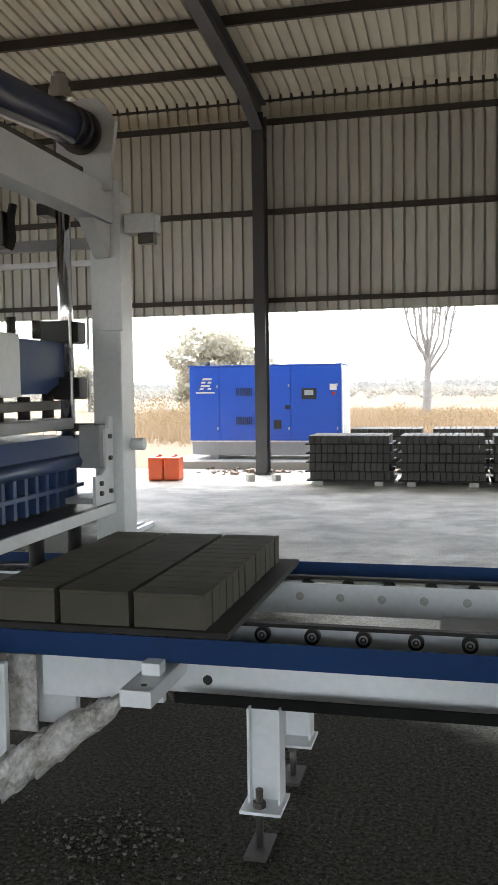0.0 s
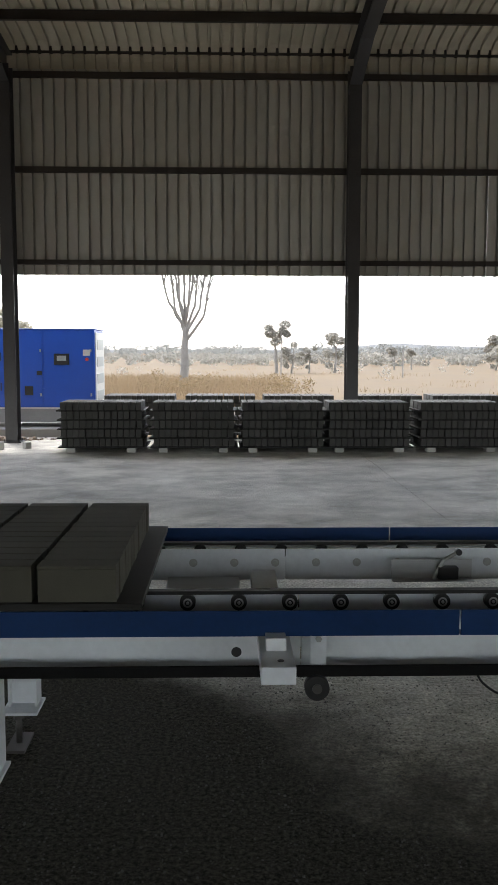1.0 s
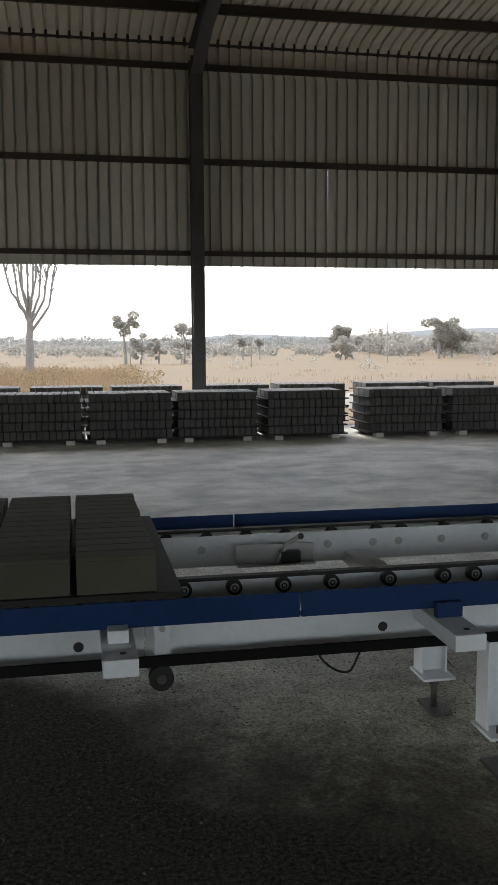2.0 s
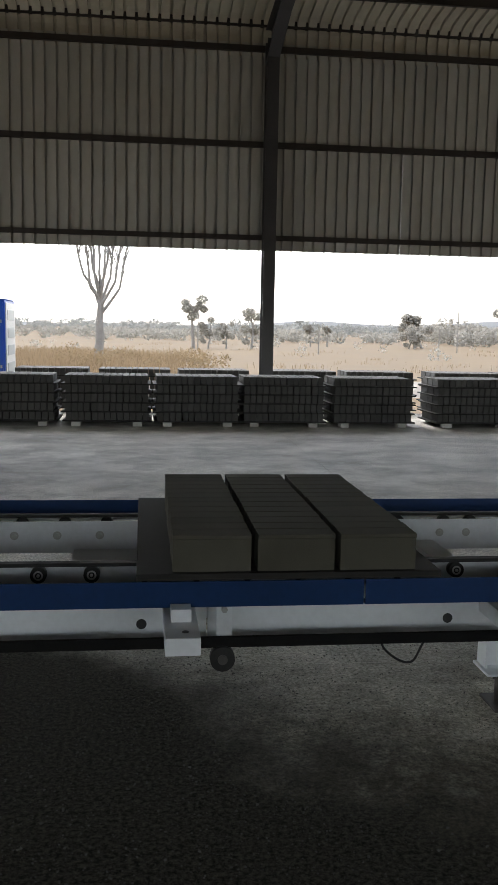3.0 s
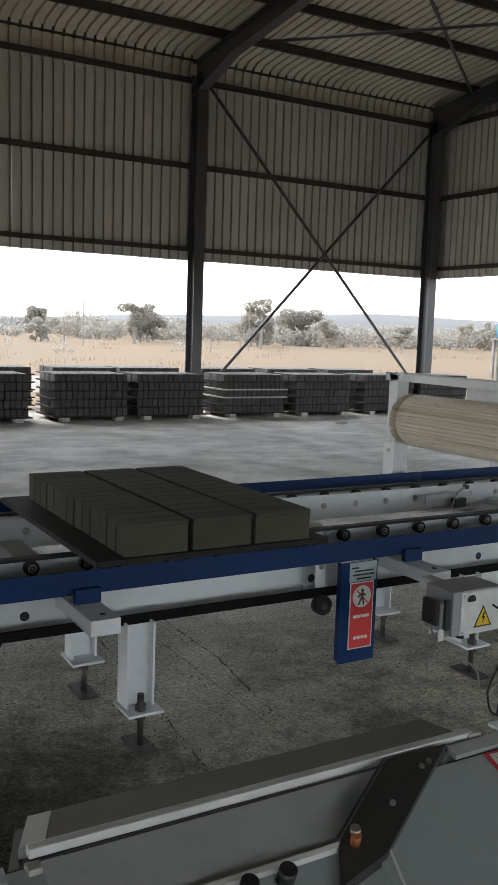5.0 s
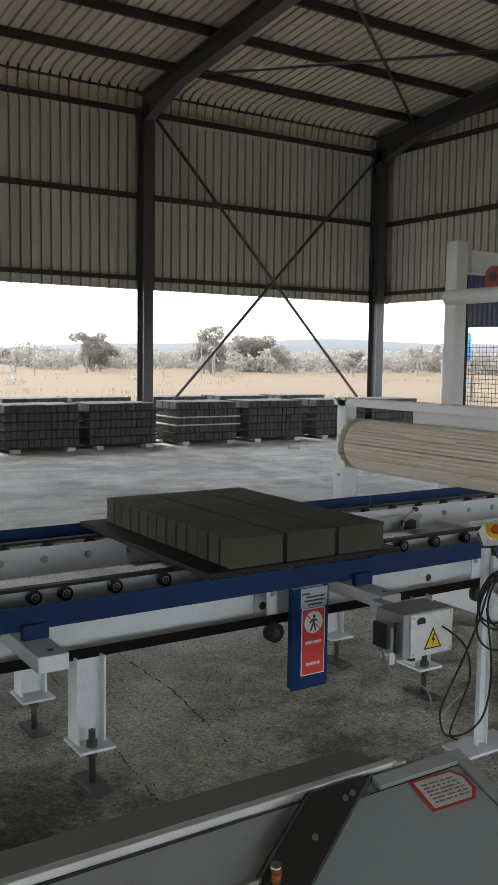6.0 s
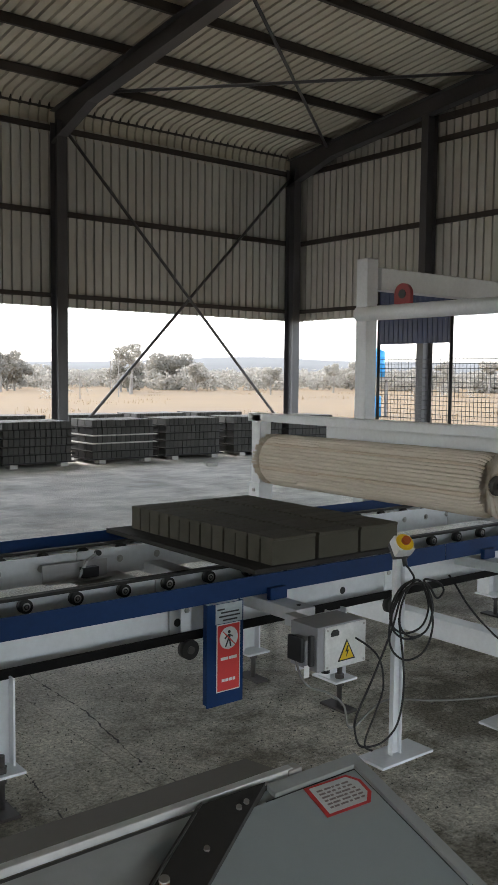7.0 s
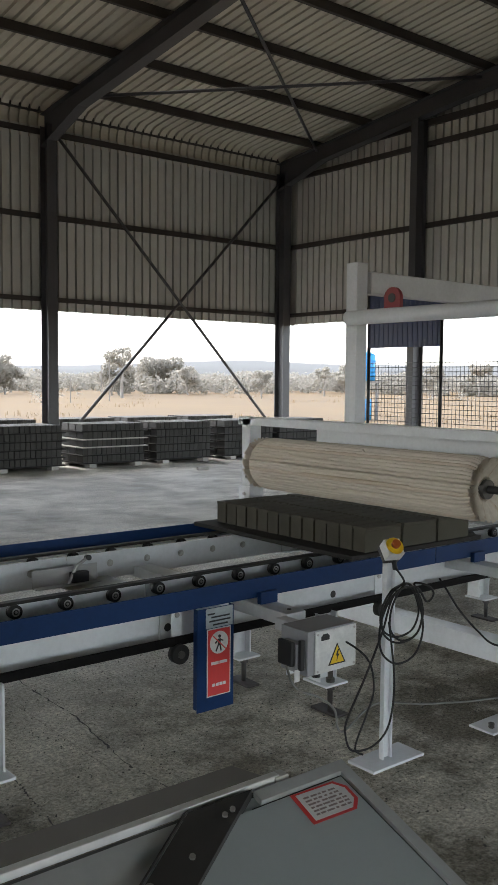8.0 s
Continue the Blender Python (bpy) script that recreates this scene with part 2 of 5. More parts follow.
    l.new(bp.outputs[0], b.inputs["Normal"])
    return m


FLOOR = floor_material()
DRY_EARTH = material("dry_grass_ground", (0.146, 0.093, 0.036), 0.95, second=(0.092, 0.060, 0.027), scale=0.045, fine=0.6, amount=0.5, bump=0.3, depth=0.1)

# ---- helpers for shapes ----


def block(bm, x0, x1, y0, y1, z0, z1, bevel=0.0, m=None):
    v = [bm.verts.new(c) for c in ((x0, y0, z0), (x1, y0, z0), (x1, y1, z0), (x0, y1, z0), (x0, y0, z1), (x1, y0, z1), (x1, y1, z1), (x0, y1, z1))]
    f = [bm.faces.new([v[i] for i in q]) for q in ((3, 2, 1, 0), (4, 5, 6, 7), (0, 1, 5, 4), (1, 2, 6, 5), (2, 3, 7, 6), (3, 0, 4, 7))]
    if bevel:
        r = bmesh.ops.bevel(bm, geom=list({e for q in f for e in q.edges}), offset=bevel, segments=2, affect="EDGES", profile=0.6)
        v = list({w for q in r["faces"] for w in q.verts} | {w for w in v if w.is_valid})
    if m:
        for w in v:
            w.co = m @ w.co
    return bm


def rod(bm, a, b, r, seg=16, r2=None, cap=True):
    a, b = Vector(a), Vector(b)
    q = (b - a).to_track_quat("Z", "Y").to_matrix()
    r2 = r if r2 is None else r2
    rings = []
    for p, s in ((a, r), (b, r2)):
        rings.append([bm.verts.new(p + q @ Vector((s * math.cos(k * math.tau / seg), s * math.sin(k * math.tau / seg), 0))) for k in range(seg)])
    for k in range(seg):
        f = bm.faces.new((rings[0][k], rings[0][(k + 1) % seg], rings[1][(k + 1) % seg], rings[1][k]))
        f.smooth = seg > 8
    if cap:
        bm.faces.new(rings[0][::-1]), bm.faces.new(rings[1])
    return bm


def sweep(bm, pts, r, seg=8):
    """A round cable through the points, smoothed."""
    pts = [Vector(p) for p in pts]
    fine = []
    for i in range(len(pts) - 1):
        p0, p1, p2, p3 = pts[max(i - 1, 0)], pts[i], pts[i + 1], pts[min(i + 2, len(pts) - 1)]
        for k in range(8):
            t = k / 8
            fine.append(0.5 * (2 * p1 + (p2 - p0) * t + (2 * p0 - 5 * p1 + 4 * p2 - p3) * t * t + (3 * p1 - p0 - 3 * p2 + p3) * t ** 3))
    fine.append(pts[-1])
    up, old = Vector((0.3, 0.2, 1)).normalized(), None
    for i, p in enumerate(fine):
        d = (fine[min(i + 1, len(fine) - 1)] - fine[max(i - 1, 0)]).normalized()
        s = d.cross(up)
        s = s.normalized() if s.length > 1e-3 else Vector((1, 0, 0))
        u = s.cross(d)
        ring = [bm.verts.new(p + r * (math.cos(k * math.tau / seg) * s + math.sin(k * math.tau / seg) * u)) for k in range(seg)]
        if old:
            for k in range(seg):
                bm.faces.new((old[k], old[(k + 1) % seg], ring[(k + 1) % seg], ring[k])).smooth = True
        old = ring
    return bm


def prism(bm, outline, axis, a, b):
    """An outline of (u, v) pairs pushed from a to b along x, y or z."""
    def at(u, v, w):
        return {"x": (w, u, v), "y": (u, w, v), "z": (u, v, w)}[axis]
    lo, hi = [bm.verts.new(at(u, v, a)) for u, v in outline], [bm.verts.new(at(u, v, b)) for u, v in outline]
    n = len(outline)
    for k in range(n):
        bm.faces.new((lo[k], lo[(k + 1) % n], hi[(k + 1) % n], hi[k]))
    bm.faces.new(lo[::-1]), bm.faces.new(hi)
    return bm


def mesh_of(bm, name, mat):
    bmesh.ops.recalc_face_normals(bm, faces=bm.faces)
    me = bpy.data.meshes.new(name)
    bm.to_mesh(me)
    bm.free()
    me.materials.append(mat)
    return me


def part(name, bm, mat, parent=None, label=""):
    ob = new(name, mesh_of(bm, name, mat))
    ob.parent = parent
    if label:
        ob["label"] = label
    return ob


def piece(name, me, parent, m):
    ob = new(name, me)
    ob.parent = parent
    ob.matrix_basis = m
    return ob


def thing(name, label, category, group="", kind="", at=(0, 0, 0)):
    ob = new(name)
    ob.empty_display_size = 0.1
    ob.location = at
    return tagged(ob, label, category, group, kind)


def B(*a, **k):
    return block(bmesh.new(), *a, **k)


def R(*a, **k):
    return rod(bmesh.new(), *a, **k)


# ---- the shed ----
COLS = [-20.78 + 6.0 * i for i in range(7)]      # column axes along the long wall: ... -2.78, 3.22, 9.22, 15.22
Y_WALL, X_END, X_START, Y_BACK = 16.2, 15.1, -20.9, -6.5
CLAD, EAVE = 2.95, 6.35
SLOPE = 0.112


def roof_z(y):
    return 6.88 + SLOPE * (16.2 - y)


def build_floor():
    fl = thing("floor", "worn grey concrete slab stained with dark grit", "floor", kind="structure")
    cuts = [X_START - 0.6, -14.9, -8.9, -2.9, 3.12, 9.1, X_END + 1.2]
    for x0, x1 in zip(cuts, cuts[1:]):
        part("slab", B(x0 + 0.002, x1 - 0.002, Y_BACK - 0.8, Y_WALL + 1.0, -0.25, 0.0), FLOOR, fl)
    part("joint_fill", B(X_START - 0.5, X_END + 1.1, Y_BACK - 0.7, Y_WALL + 0.9, -0.24, -0.006), STEEL_DARK, fl)
    bm = bmesh.new()
    n, size = 60, 2600.0
    grid = {}
    for i in range(n + 1):
        for j in range(n + 1):
            u, v = (i / n * 2 - 1), (j / n * 2 - 1)
            x, y = size * u * abs(u) ** 1.6, size * v * abs(v) ** 1.6
            d = math.hypot(x, y)
            h = -0.07 + max(0, d - 60) * 0.002 * noise.noise((x * 0.006, y * 0.006, 2))
            grid[i, j] = bm.verts.new((x, y, h if d > 40 else -0.07))
    for i in range(n):
        for j in range(n):
            bm.faces.new((grid[i, j], grid[i + 1, j], grid[i + 1, j + 1], grid[i, j + 1])).smooth = True
    tagged(part("ground", bm, DRY_EARTH), "dry straw-coloured grassland reaching the horizon", "ground", kind="structure")


def i_section(bm, x, y, z0, z1, bf, d, tf=0.014, tw=0.012):
    block(bm, x - bf / 2, x + bf / 2, y, y + tf, z0, z1)
    block(bm, x - bf / 2, x + bf / 2, y + d - tf, y + d, z0, z1)
    block(bm, x - tw / 2, x + tw / 2, y + tf, y + d - tf, z0, z1)
    return bm


def sheet_mesh(name, width, height, pitch=0.195, rib=0.066, t=0.0016):
    """A ribbed sheet standing in the xz plane; ribs stand towards +y, so that the pans face the inside."""
    prof, x = [], 0.0
    k = round(width / pitch)
    for i in range(k):
        for dx, dy in ((0.0, 0.0), (0.152, 0.0), (0.155, rib), (0.192, rib)):
            prof.append((i * pitch + dx, dy))
    prof.append((k * pitch + 0.008, 0.0))
    n = len(prof)
    verts = [(u, v + d, z) for d in (0.0, t) for z in (0, height) for u, v in prof]
    faces = []
    for i in range(n - 1):
        faces += [(i, i + 1, n + i + 1, n + i), (2 * n + i + 1, 2 * n + i, 3 * n + i, 3 * n + i + 1), (i + 1, i, 2 * n + i, 2 * n + i + 1), (n + i, n + i + 1, 3 * n + i + 1, 3 * n + i)]
    me = bpy.data.meshes.new(name)
    me.from_pydata(verts, [], faces)
    me.materials.append(SHEET)
    return me


def build_walls():
    low, high = sheet_mesh("cladding_sheet", 0.78, 1.86), sheet_mesh("cladding_sheet", 0.78, 1.72)
    north = thing("wall_north", "ribbed galvanised steel cladding over an open side", "wall", kind="structure")
    n = math.ceil((X_END + 0.15 - X_START) / 0.78)
    gaps = {5.79: 0.0090, 8.91: 0.0086}
    for i in range(n):
        x = X_START + 0.02 + i * 0.78
        near = [g for c, g in gaps.items() if abs(c - x) < 0.39]
        y = Y_WALL + 0.37
        piece("sheet", low, north, pose(x, y, CLAD, 0, 0, 0) if not near else pose(x + near[0], y, CLAD))
        piece("sheet", high, north, pose(x, y + 0.004, CLAD + 1.80))
    east = thing("wall_east", "ribbed galvanised steel cladding on the gable end", "wall", kind="structure")
    gable = sheet_mesh("cladding_sheet", 0.78, 3.2)
    peak = sheet_mesh("cladding_sheet", 0.78, 2.6)
    m = math.ceil((Y_WALL + 0.4 - Y_BACK) / 0.78)
    for i in range(m):
        y = Y_WALL + 0.39 - i * 0.78
        piece("sheet", low, east, pose(X_END + 0.42, y, CLAD, 0, 0, -90))
        z = CLAD + 1.80
        piece("sheet", high if roof_z(y) < 7.25 else gable if roof_z(y) > 7.7 else peak, east, pose(X_END + 0.424, y, z, 0, 0, -90) @ Matrix.Diagonal((1, 1, (roof_z(y - 0.4) + 0.06 - z) / (1.72 if roof_z(y) < 7.25 else 3.2 if roof_z(y) > 7.7 else 2.6), 1)))
    # Unseen cladding, added to cut down the light coming from the south.
    south = thing("wall_south", "ribbed galvanised steel cladding over an open side", "wall", kind="structure")
    for i in range(n):
        x = X_START + 0.8 + i * 0.78
        piece("sheet", gable, south, pose(x, Y_BACK - 0.37, CLAD, 0, 0, 180) @ Matrix.Diagonal((1, 1, (roof_z(Y_BACK) - CLAD) / 3.2, 1)))
    # unseen west end, left open to brighten the roof; only the peak is clad
    west = thing("wall_west", "unseen ribbed galvanised steel cladding assumed on the gable's peak", "wall", kind="structure")
    for i in range(m):
        y = Y_BACK - 0.3 + i * 0.78
        piece("sheet", gable, west, pose(X_START - 0.1, y, EAVE, 0, 0, 90) @ Matrix.Diagonal((1, 1, (roof_z(y) - EAVE + 0.1) / 3.2, 1)))


def build_frame():
    for k, x in enumerate(COLS):
        for side in (1, -1):
            bm = bmesh.new()
            y0 = Y_WALL if side > 0 else Y_BACK - 0.3
            i_section(bm, x, y0, 0.0, 6.45 if side > 0 else roof_z(y0) - 0.5, 0.21, 0.3)
            block(bm, x - 0.17, x + 0.17, y0 - 0.04, y0 + 0.34, 0.0, 0.02)
            for bx, by in ((-0.13, 0.03), (0.13, 0.03), (-0.13, 0.27), (0.13, 0.27)):
                rod(bm, (x + bx, y0 + by, 0.02), (x + bx, y0 + by, 0.06), 0.014, 6)
            tagged(part("steel_column", bm, STEEL_DARK), "dark primed steel column on a bolted base plate", "column", "shed columns", "structure")
        # tapered rafter, deeper at the knee
        bm = bmesh.new()
        e = Y_WALL + 0.3

        def top(y):
            return roof_z(y) - 0.17
        for y1, y2, d1, d2 in ((e, e - 1.5, 0.62, 0.34), (e - 1.5, Y_BACK - 0.3, 0.34, 0.34)):
            for dx0, dx1, kind in ((-0.105, 0.105, "b"), (-0.105, 0.105, "t"), (-0.006, 0.006, "w")):
                a0, a1 = (top(y1) - d1, top(y2) - d2) if kind != "t" else (top(y1) - 0.014, top(y2) - 0.014)
                b0, b1 = (top(y1), top(y2)) if kind != "b" else (a0 + 0.014, a1 + 0.014)
                prism(bm, [(y1, a0), (y2, a1), (y2, b1), (y1, b0)], "x", x + dx0, x + dx1)
        tagged(part("steel_rafter", bm, STEEL_DARK), "dark primed tapered steel rafter", "rafter", "shed rafters", "structure")
    for z, d in ((3.17, 0.085), (4.76, 0.10), (6.36, 0.10), (6.78, 0.13)):
        bm = bmesh.new()
        block(bm, X_START, X_END + 0.1, Y_WALL + 0.30, Y_WALL + 0.364, z - d / 2, z - d / 2 + 0.006)
        block(bm, X_START, X_END + 0.1, Y_WALL + 0.30, Y_WALL + 0.306, z - d / 2 + 0.006, z + d / 2)
        block(bm, X_START, X_END + 0.1, Y_WALL + 0.306, Y_WALL + 0.364, z + d / 2 - 0.006, z + d / 2)
        tagged(part("wall_girt", bm, GIRT_DARK), "dark brown steel wall girt", "girt", "wall girts", "structure")
        bm = bmesh.new()
        block(bm, X_END + 0.34, X_END + 0.41, Y_BACK, Y_WALL + 0.3, z - d / 2, z - d / 2 + 0.006)
        block(bm, X_END + 0.34, X_END + 0.346, Y_BACK, Y_WALL + 0.3, z - d / 2 + 0.006, z + d / 2)
        tagged(part("wall_girt", bm, GIRT_DARK), "dark brown steel wall girt", "girt", "wall girts", "structure")
    for y in (12.33, 8.2, 4.2, 0.2, -4):
        bm = bmesh.new()
        t = roof_z(y) - 0.5
        block(bm, X_END + 0.02, X_END + 0.034, y - 0.085, y + 0.085, 0, t)
        block(bm, X_END + 0.306, X_END + 0.32, y - 0.085, y + 0.085, 0, t)
        block(bm, X_END + 0.034, X_END + 0.306, y - 0.006, y + 0.006, 0, t)
        tagged(part("gable_column", bm, STEEL_DARK), "dark primed steel gable column", "column", "gable columns", "structure")
    # purlins under the sheets
    for i in range(15):
        y = 15.28 - 1.53 * i
        z = roof_z(y)
        bm = bmesh.new()
        block(bm, X_START, X_END + 0.3, y - 0.03, y - 0.024, z - 0.165, z - 0.012)
        block(bm, X_START, X_END + 0.3, y - 0.024, y + 0.04, z - 0.165, z - 0.159)
        block(bm, X_START, X_END + 0.3, y - 0.024, y + 0.04, z - 0.018, z - 0.012)
        tagged(part("roof_purlin", bm, GIRT_DARK), "dark brown steel roof purlin", "purlin", "roof purlins", "structure")
    # wall cross bracing of the last bay, and roof cross bracing
    a, b = COLS[5], COLS[6]
    for p, q in (((a + 0.12, Y_WALL + 0.03, 6.25), (b - 0.12, Y_WALL + 0.03, 0.25)), ((b - 0.12, Y_WALL + 0.09, 6.25), (a + 0.12, Y_WALL + 0.09, 0.25))):
        bm = R(p, q, 0.032, 10)
        tagged(part("brace_rod", bm, STEEL_DARK), "slender dark steel cross brace", "brace", "wall bracing", "structure")
    for p, q in (((a + 0.1, 15.15), (b - 0.1, 10.75)), ((b - 0.1, 15.15), (a + 0.1, 10.75))):
        bm = R((p[0], p[1], roof_z(p[1]) - 0.27), (q[0], q[1], roof_z(q[1]) - (0.27 if p[0] < q[0] else 0.20)), 0.03, 10)
        tagged(part("brace_rod", bm, STEEL_DARK), "slender dark steel roof brace", "brace", "roof bracing", "structure")


def build_roof():
    """Ribbed roof sheets that bend down into the wall at the eaves, as one mesh."""
    pitch, rib = 0.195, 0.055
    prof = []
    x = X_START - 0.2
    while x < X_END + 0.55:
        for dx, d in ((0, 0), (0.140, 0), (0.147, 1), (0.188, 1)):
            prof.append((x + dx, d * rib))
        x += pitch
    path = []
    cy, r = Y_WALL + 0.38 - 0.34, 0.34
    cz = roof_z(cy) - r
    path.append((Y_WALL + 0.384, EAVE - 0.1, 1.0, 0.0))
    for k in range(0, 9):
        a = radians(85 * k / 8)
        path.append((cy + r * math.cos(a), cz + r * math.sin(a), math.cos(a), math.sin(a)))
    path.append((Y_BACK - 0.8, roof_z(Y_BACK - 0.8), 0.112, 1.0))
    verts, faces = [], []
    for y, z, ny, nz in path:
        verts += [(px, y + ny * d, z + nz * d) for px, d in prof]
    w = len(prof)
    for j in range(len(path) - 1):
        for i in range(w - 1):
            faces.append([j * w + i, j * w + i + 1, (j + 1) * w + i + 1, (j + 1) * w + i])
    me = bpy.data.meshes.new("ceiling")
    me.from_pydata(verts, [], faces)
    me.materials.append(ROOF_SHEET)
    ob = new("ceiling", me)
    md = ob.modifiers.new("thick", "SOLIDIFY")
    md.thickness = 0.002
    tagged(ob, "ribbed steel roof sheets curving down at the eaves", "roof", kind="structure")


def build_cracks():
    rnd = random.Random(17)
    for pts in (((2.90, 5.1), (2.80, 4.2), (2.765, 3.65), (2.745, 3.52), (2.738, 3.38), (2.70, 3.1)), ((3.30, 5.6), (3.285, 4.75), (3.28, 4.15), (3.20, 3.55), (3.22, 3.2), (3.12, 2.7))):
        line_pts = []
        for p, q in zip(pts, pts[1:]):
            for i in range(20):
                f = i / 20
                line_pts.append((p[0] + (q[0] - p[0]) * f + rnd.uniform(-0.006, 0.006), p[1] + (q[1] - p[1]) * f))
        bm, old = bmesh.new(), None
        for x, y in line_pts:
            w = max(0.0005, rnd.gauss(0.0022, 0.0022))
            cur = [bm.verts.new(c) for c in ((x - w, y, 0.0), (x - w * 0.7, y, 0.0016), (x + w * 0.7, y, 0.0016), (x + w, y, 0.0))]
            if old and rnd.random() < 0.72:
                for j in range(3):
                    bm.faces.new((old[j], old[j + 1], cur[j + 1], cur[j]))
            old = cur
        tagged(part("floor_joint", bm, GIRT_DARK), "dirt-filled crack across the concrete floor", "crack", "floor cracks", "structure")


build_floor()
build_cracks()
build_frame()
build_roof()

# ---- the roller line ----
FX0, FX1 = -1.6, 9.0     # the line's two ends
BELT = 0.729             # top of the belts


def side_frame(parent, near):
    """One side of the line; near is the side facing the aisle."""
    yc, yp, yr, z0 = (3.64, 3.752, 3.47, 0.468) if near else (4.575, 4.508, 4.80, 0.56)
    for x0, x1 in ((FX0, 1.27), (1.275, 3.42), (3.425, 6.4), (6.405, FX1)):
        bm = bmesh.new()
        block(bm, x0, x1, yc, yc + 0.008, z0, 0.655, 0.002)
        block(bm, x0, x1, yc + 0.008, yc + 0.05, z0, z0 + 0.008)
        block(bm, x0, x1, yc + 0.008, yc + 0.05, 0.647, 0.655)
        if not near:
            part("top_flange", B(x0, x1, yc + 0.03, yc + 0.08, 0.685, 0.69), WHITE, parent, "white top flange")
        web = part("channel", bm, WHITE, parent, "white-painted steel channel")
        part("inner_plate", B(x0, x1, yp, yp + 0.006, 0.50 if near else 0.56, 0.70 if near else 0.702, 0.001), WHITE, parent, "pale inner side plate")
        for hx in (-0.08, 1.04, 2.164, 3.467, 4.492, 5.6, 6.7, 7.8):
            if near and x0 < hx < x1:
                part("hole", R((hx, yc - 0.0015, 0.52), (hx, yc + 0.004, 0.52), 0.0185, 20), BLACK, web)
    for x0, x1 in ((FX0, 1.80), (1.806, 5.1), (5.106, FX1)):
        bm = bmesh.new()
        if near:
            block(bm, x0, x1, yr, yr + 0.006, 0.632, 0.722, 0.002)
            block(bm, x0, x1, yr + 0.006, yr + 0.05, 0.632, 0.638)
        else:
            block(bm, x0, x1, yr, yr + 0.006, 0.66, 0.742, 0.002)
            block(bm, x0, x1, yr - 0.05, yr, 0.66, 0.666)
        part("guide_rail", bm, BLUE, parent, "navy-blue painted steel guide rail")


def build_line():
    line = thing("roller_line", "pallet line of white channels, navy rails and black belts", "conveyor")
    YN, YF = 3.715, 4.545
    side_frame(line, True)
    side_frame(line, False)
    # belts, top and return run
    for y in (YN - 0.02, YF - 0.018):
        part("belt", B(FX0, FX1, y, y + 0.04, BELT - 0.014, BELT, 0.003), RUBBER, line, "black rubber carrying belt")
    part("belt", B(-0.17, FX1, 3.514, 3.531, 0.472, 0.510, 0.003), BELT_BLACK, line, "black rubber return belt")
    part("belt", B(FX0, FX1, 4.465, 4.515, 0.44, 0.467, 0.003), RUBBER, line, "black rubber return belt")
    # carrying wheels
    bm = bmesh.new()
    rod(bm, (0, -0.016, 0), (0, 0.016, 0), 0.029, 20)
    tyre = mesh_of(bm, "wheel", RUBBER)
    bm = bmesh.new()
    for k in range(18):
        a0, a1 = k * math.tau / 18, (k + 1) * math.tau / 18
        q = [bm.verts.new((r * math.cos(a), -0.018, r * math.sin(a))) for r, a in ((0.011, a0), (0.011, a1), (0.0175, a1), (0.0175, a0))]
        bm.faces.new(q)
    rod(bm, (0, -0.022, 0), (0, -0.0165, 0), 0.006, 6)
    ring = mesh_of(bm, "bearing", BEARING)
    bm = bmesh.new()
    rod(bm, (0, -0.009, 0), (0, 0.0, 0), 0.012, 6)
    rod(bm, (0, -0.003, 0), (0, 0.0, 0), 0.019, 14)
    bolt = mesh_of(bm, "bolt", ZINC)
    xs, x = [], -1.4
    xs = [0.49 - 0.187 * i for i in range(1, 11)][::-1] + [0.49 + 0.1866 * i for i in range(9)] + [2.209, 2.431, 2.559, 2.776, 3.003, 3.232, 3.46, 3.687] + [3.92 + 0.225 * i for i in range(22)]
    for x in xs:
        w = piece("wheel", tyre, line, pose(x, YN - 0.006, BELT - 0.043))
        piece("bearing", ring, w, Matrix())
        w = piece("wheel", tyre, line, pose(x + 0.02, YF + 0.0, BELT - 0.043, 0, 0, 180))
        piece("bearing", ring, w, Matrix())
        piece("bolt", bolt, line, pose(x - 0.01, 4.507, 0.64))
    # return pulleys
    for x in (1.318, 3.44, 4.72, 5.9, 7.6):
        bm = bmesh.new()
        rod(bm, (x, 3.494, 0.437), (x, 3.532, 0.437), 0.043, 28)
        p = part("pulley", bm, RUBBER, line, "black return pulley")
        part("hub", R((x, 3.487, 0.437), (x, 3.494, 0.437), 0.017, 16), IRON, p)
        part("hanger", B(x - 0.02, x + 0.035, 3.541, 3.546, 0.41, 0.634, 0.001), WHITE, line)
        part("bolt", R((x + 0.008, 3.534, 0.60), (x + 0.008, 3.541, 0.60), 0.012, 6), ZINC, line)
    # cross arms
    for k, x in enumerate((-0.215, 1.17, 2.338, 3.885, 5.45, 7.2)):
        bm = bmesh.new()
        block(bm, x - 0.056, x + 0.056, 3.25, 4.75, 0.545, 0.603, 0.004)
        arm = part("cross_arm", bm, WHITE, line, "white box-section cross arm")
        part("hole", R((x + 0.01, 3.31, 0.6025), (x + 0.01, 3.31, 0.605), 0.011, 14), BLACK, arm)
        if k < 2:
            part("stop_block", B(x - 0.034, x + 0.034, 3.40, 3.465, 0.604, 0.648, 0.003), WHITE, line)
        else:
            part("rail_post", B(x - 0.045, x + 0.055, 3.44, 3.468, 0.604, 0.66, 0.003), BLUE, line, "navy rail post")
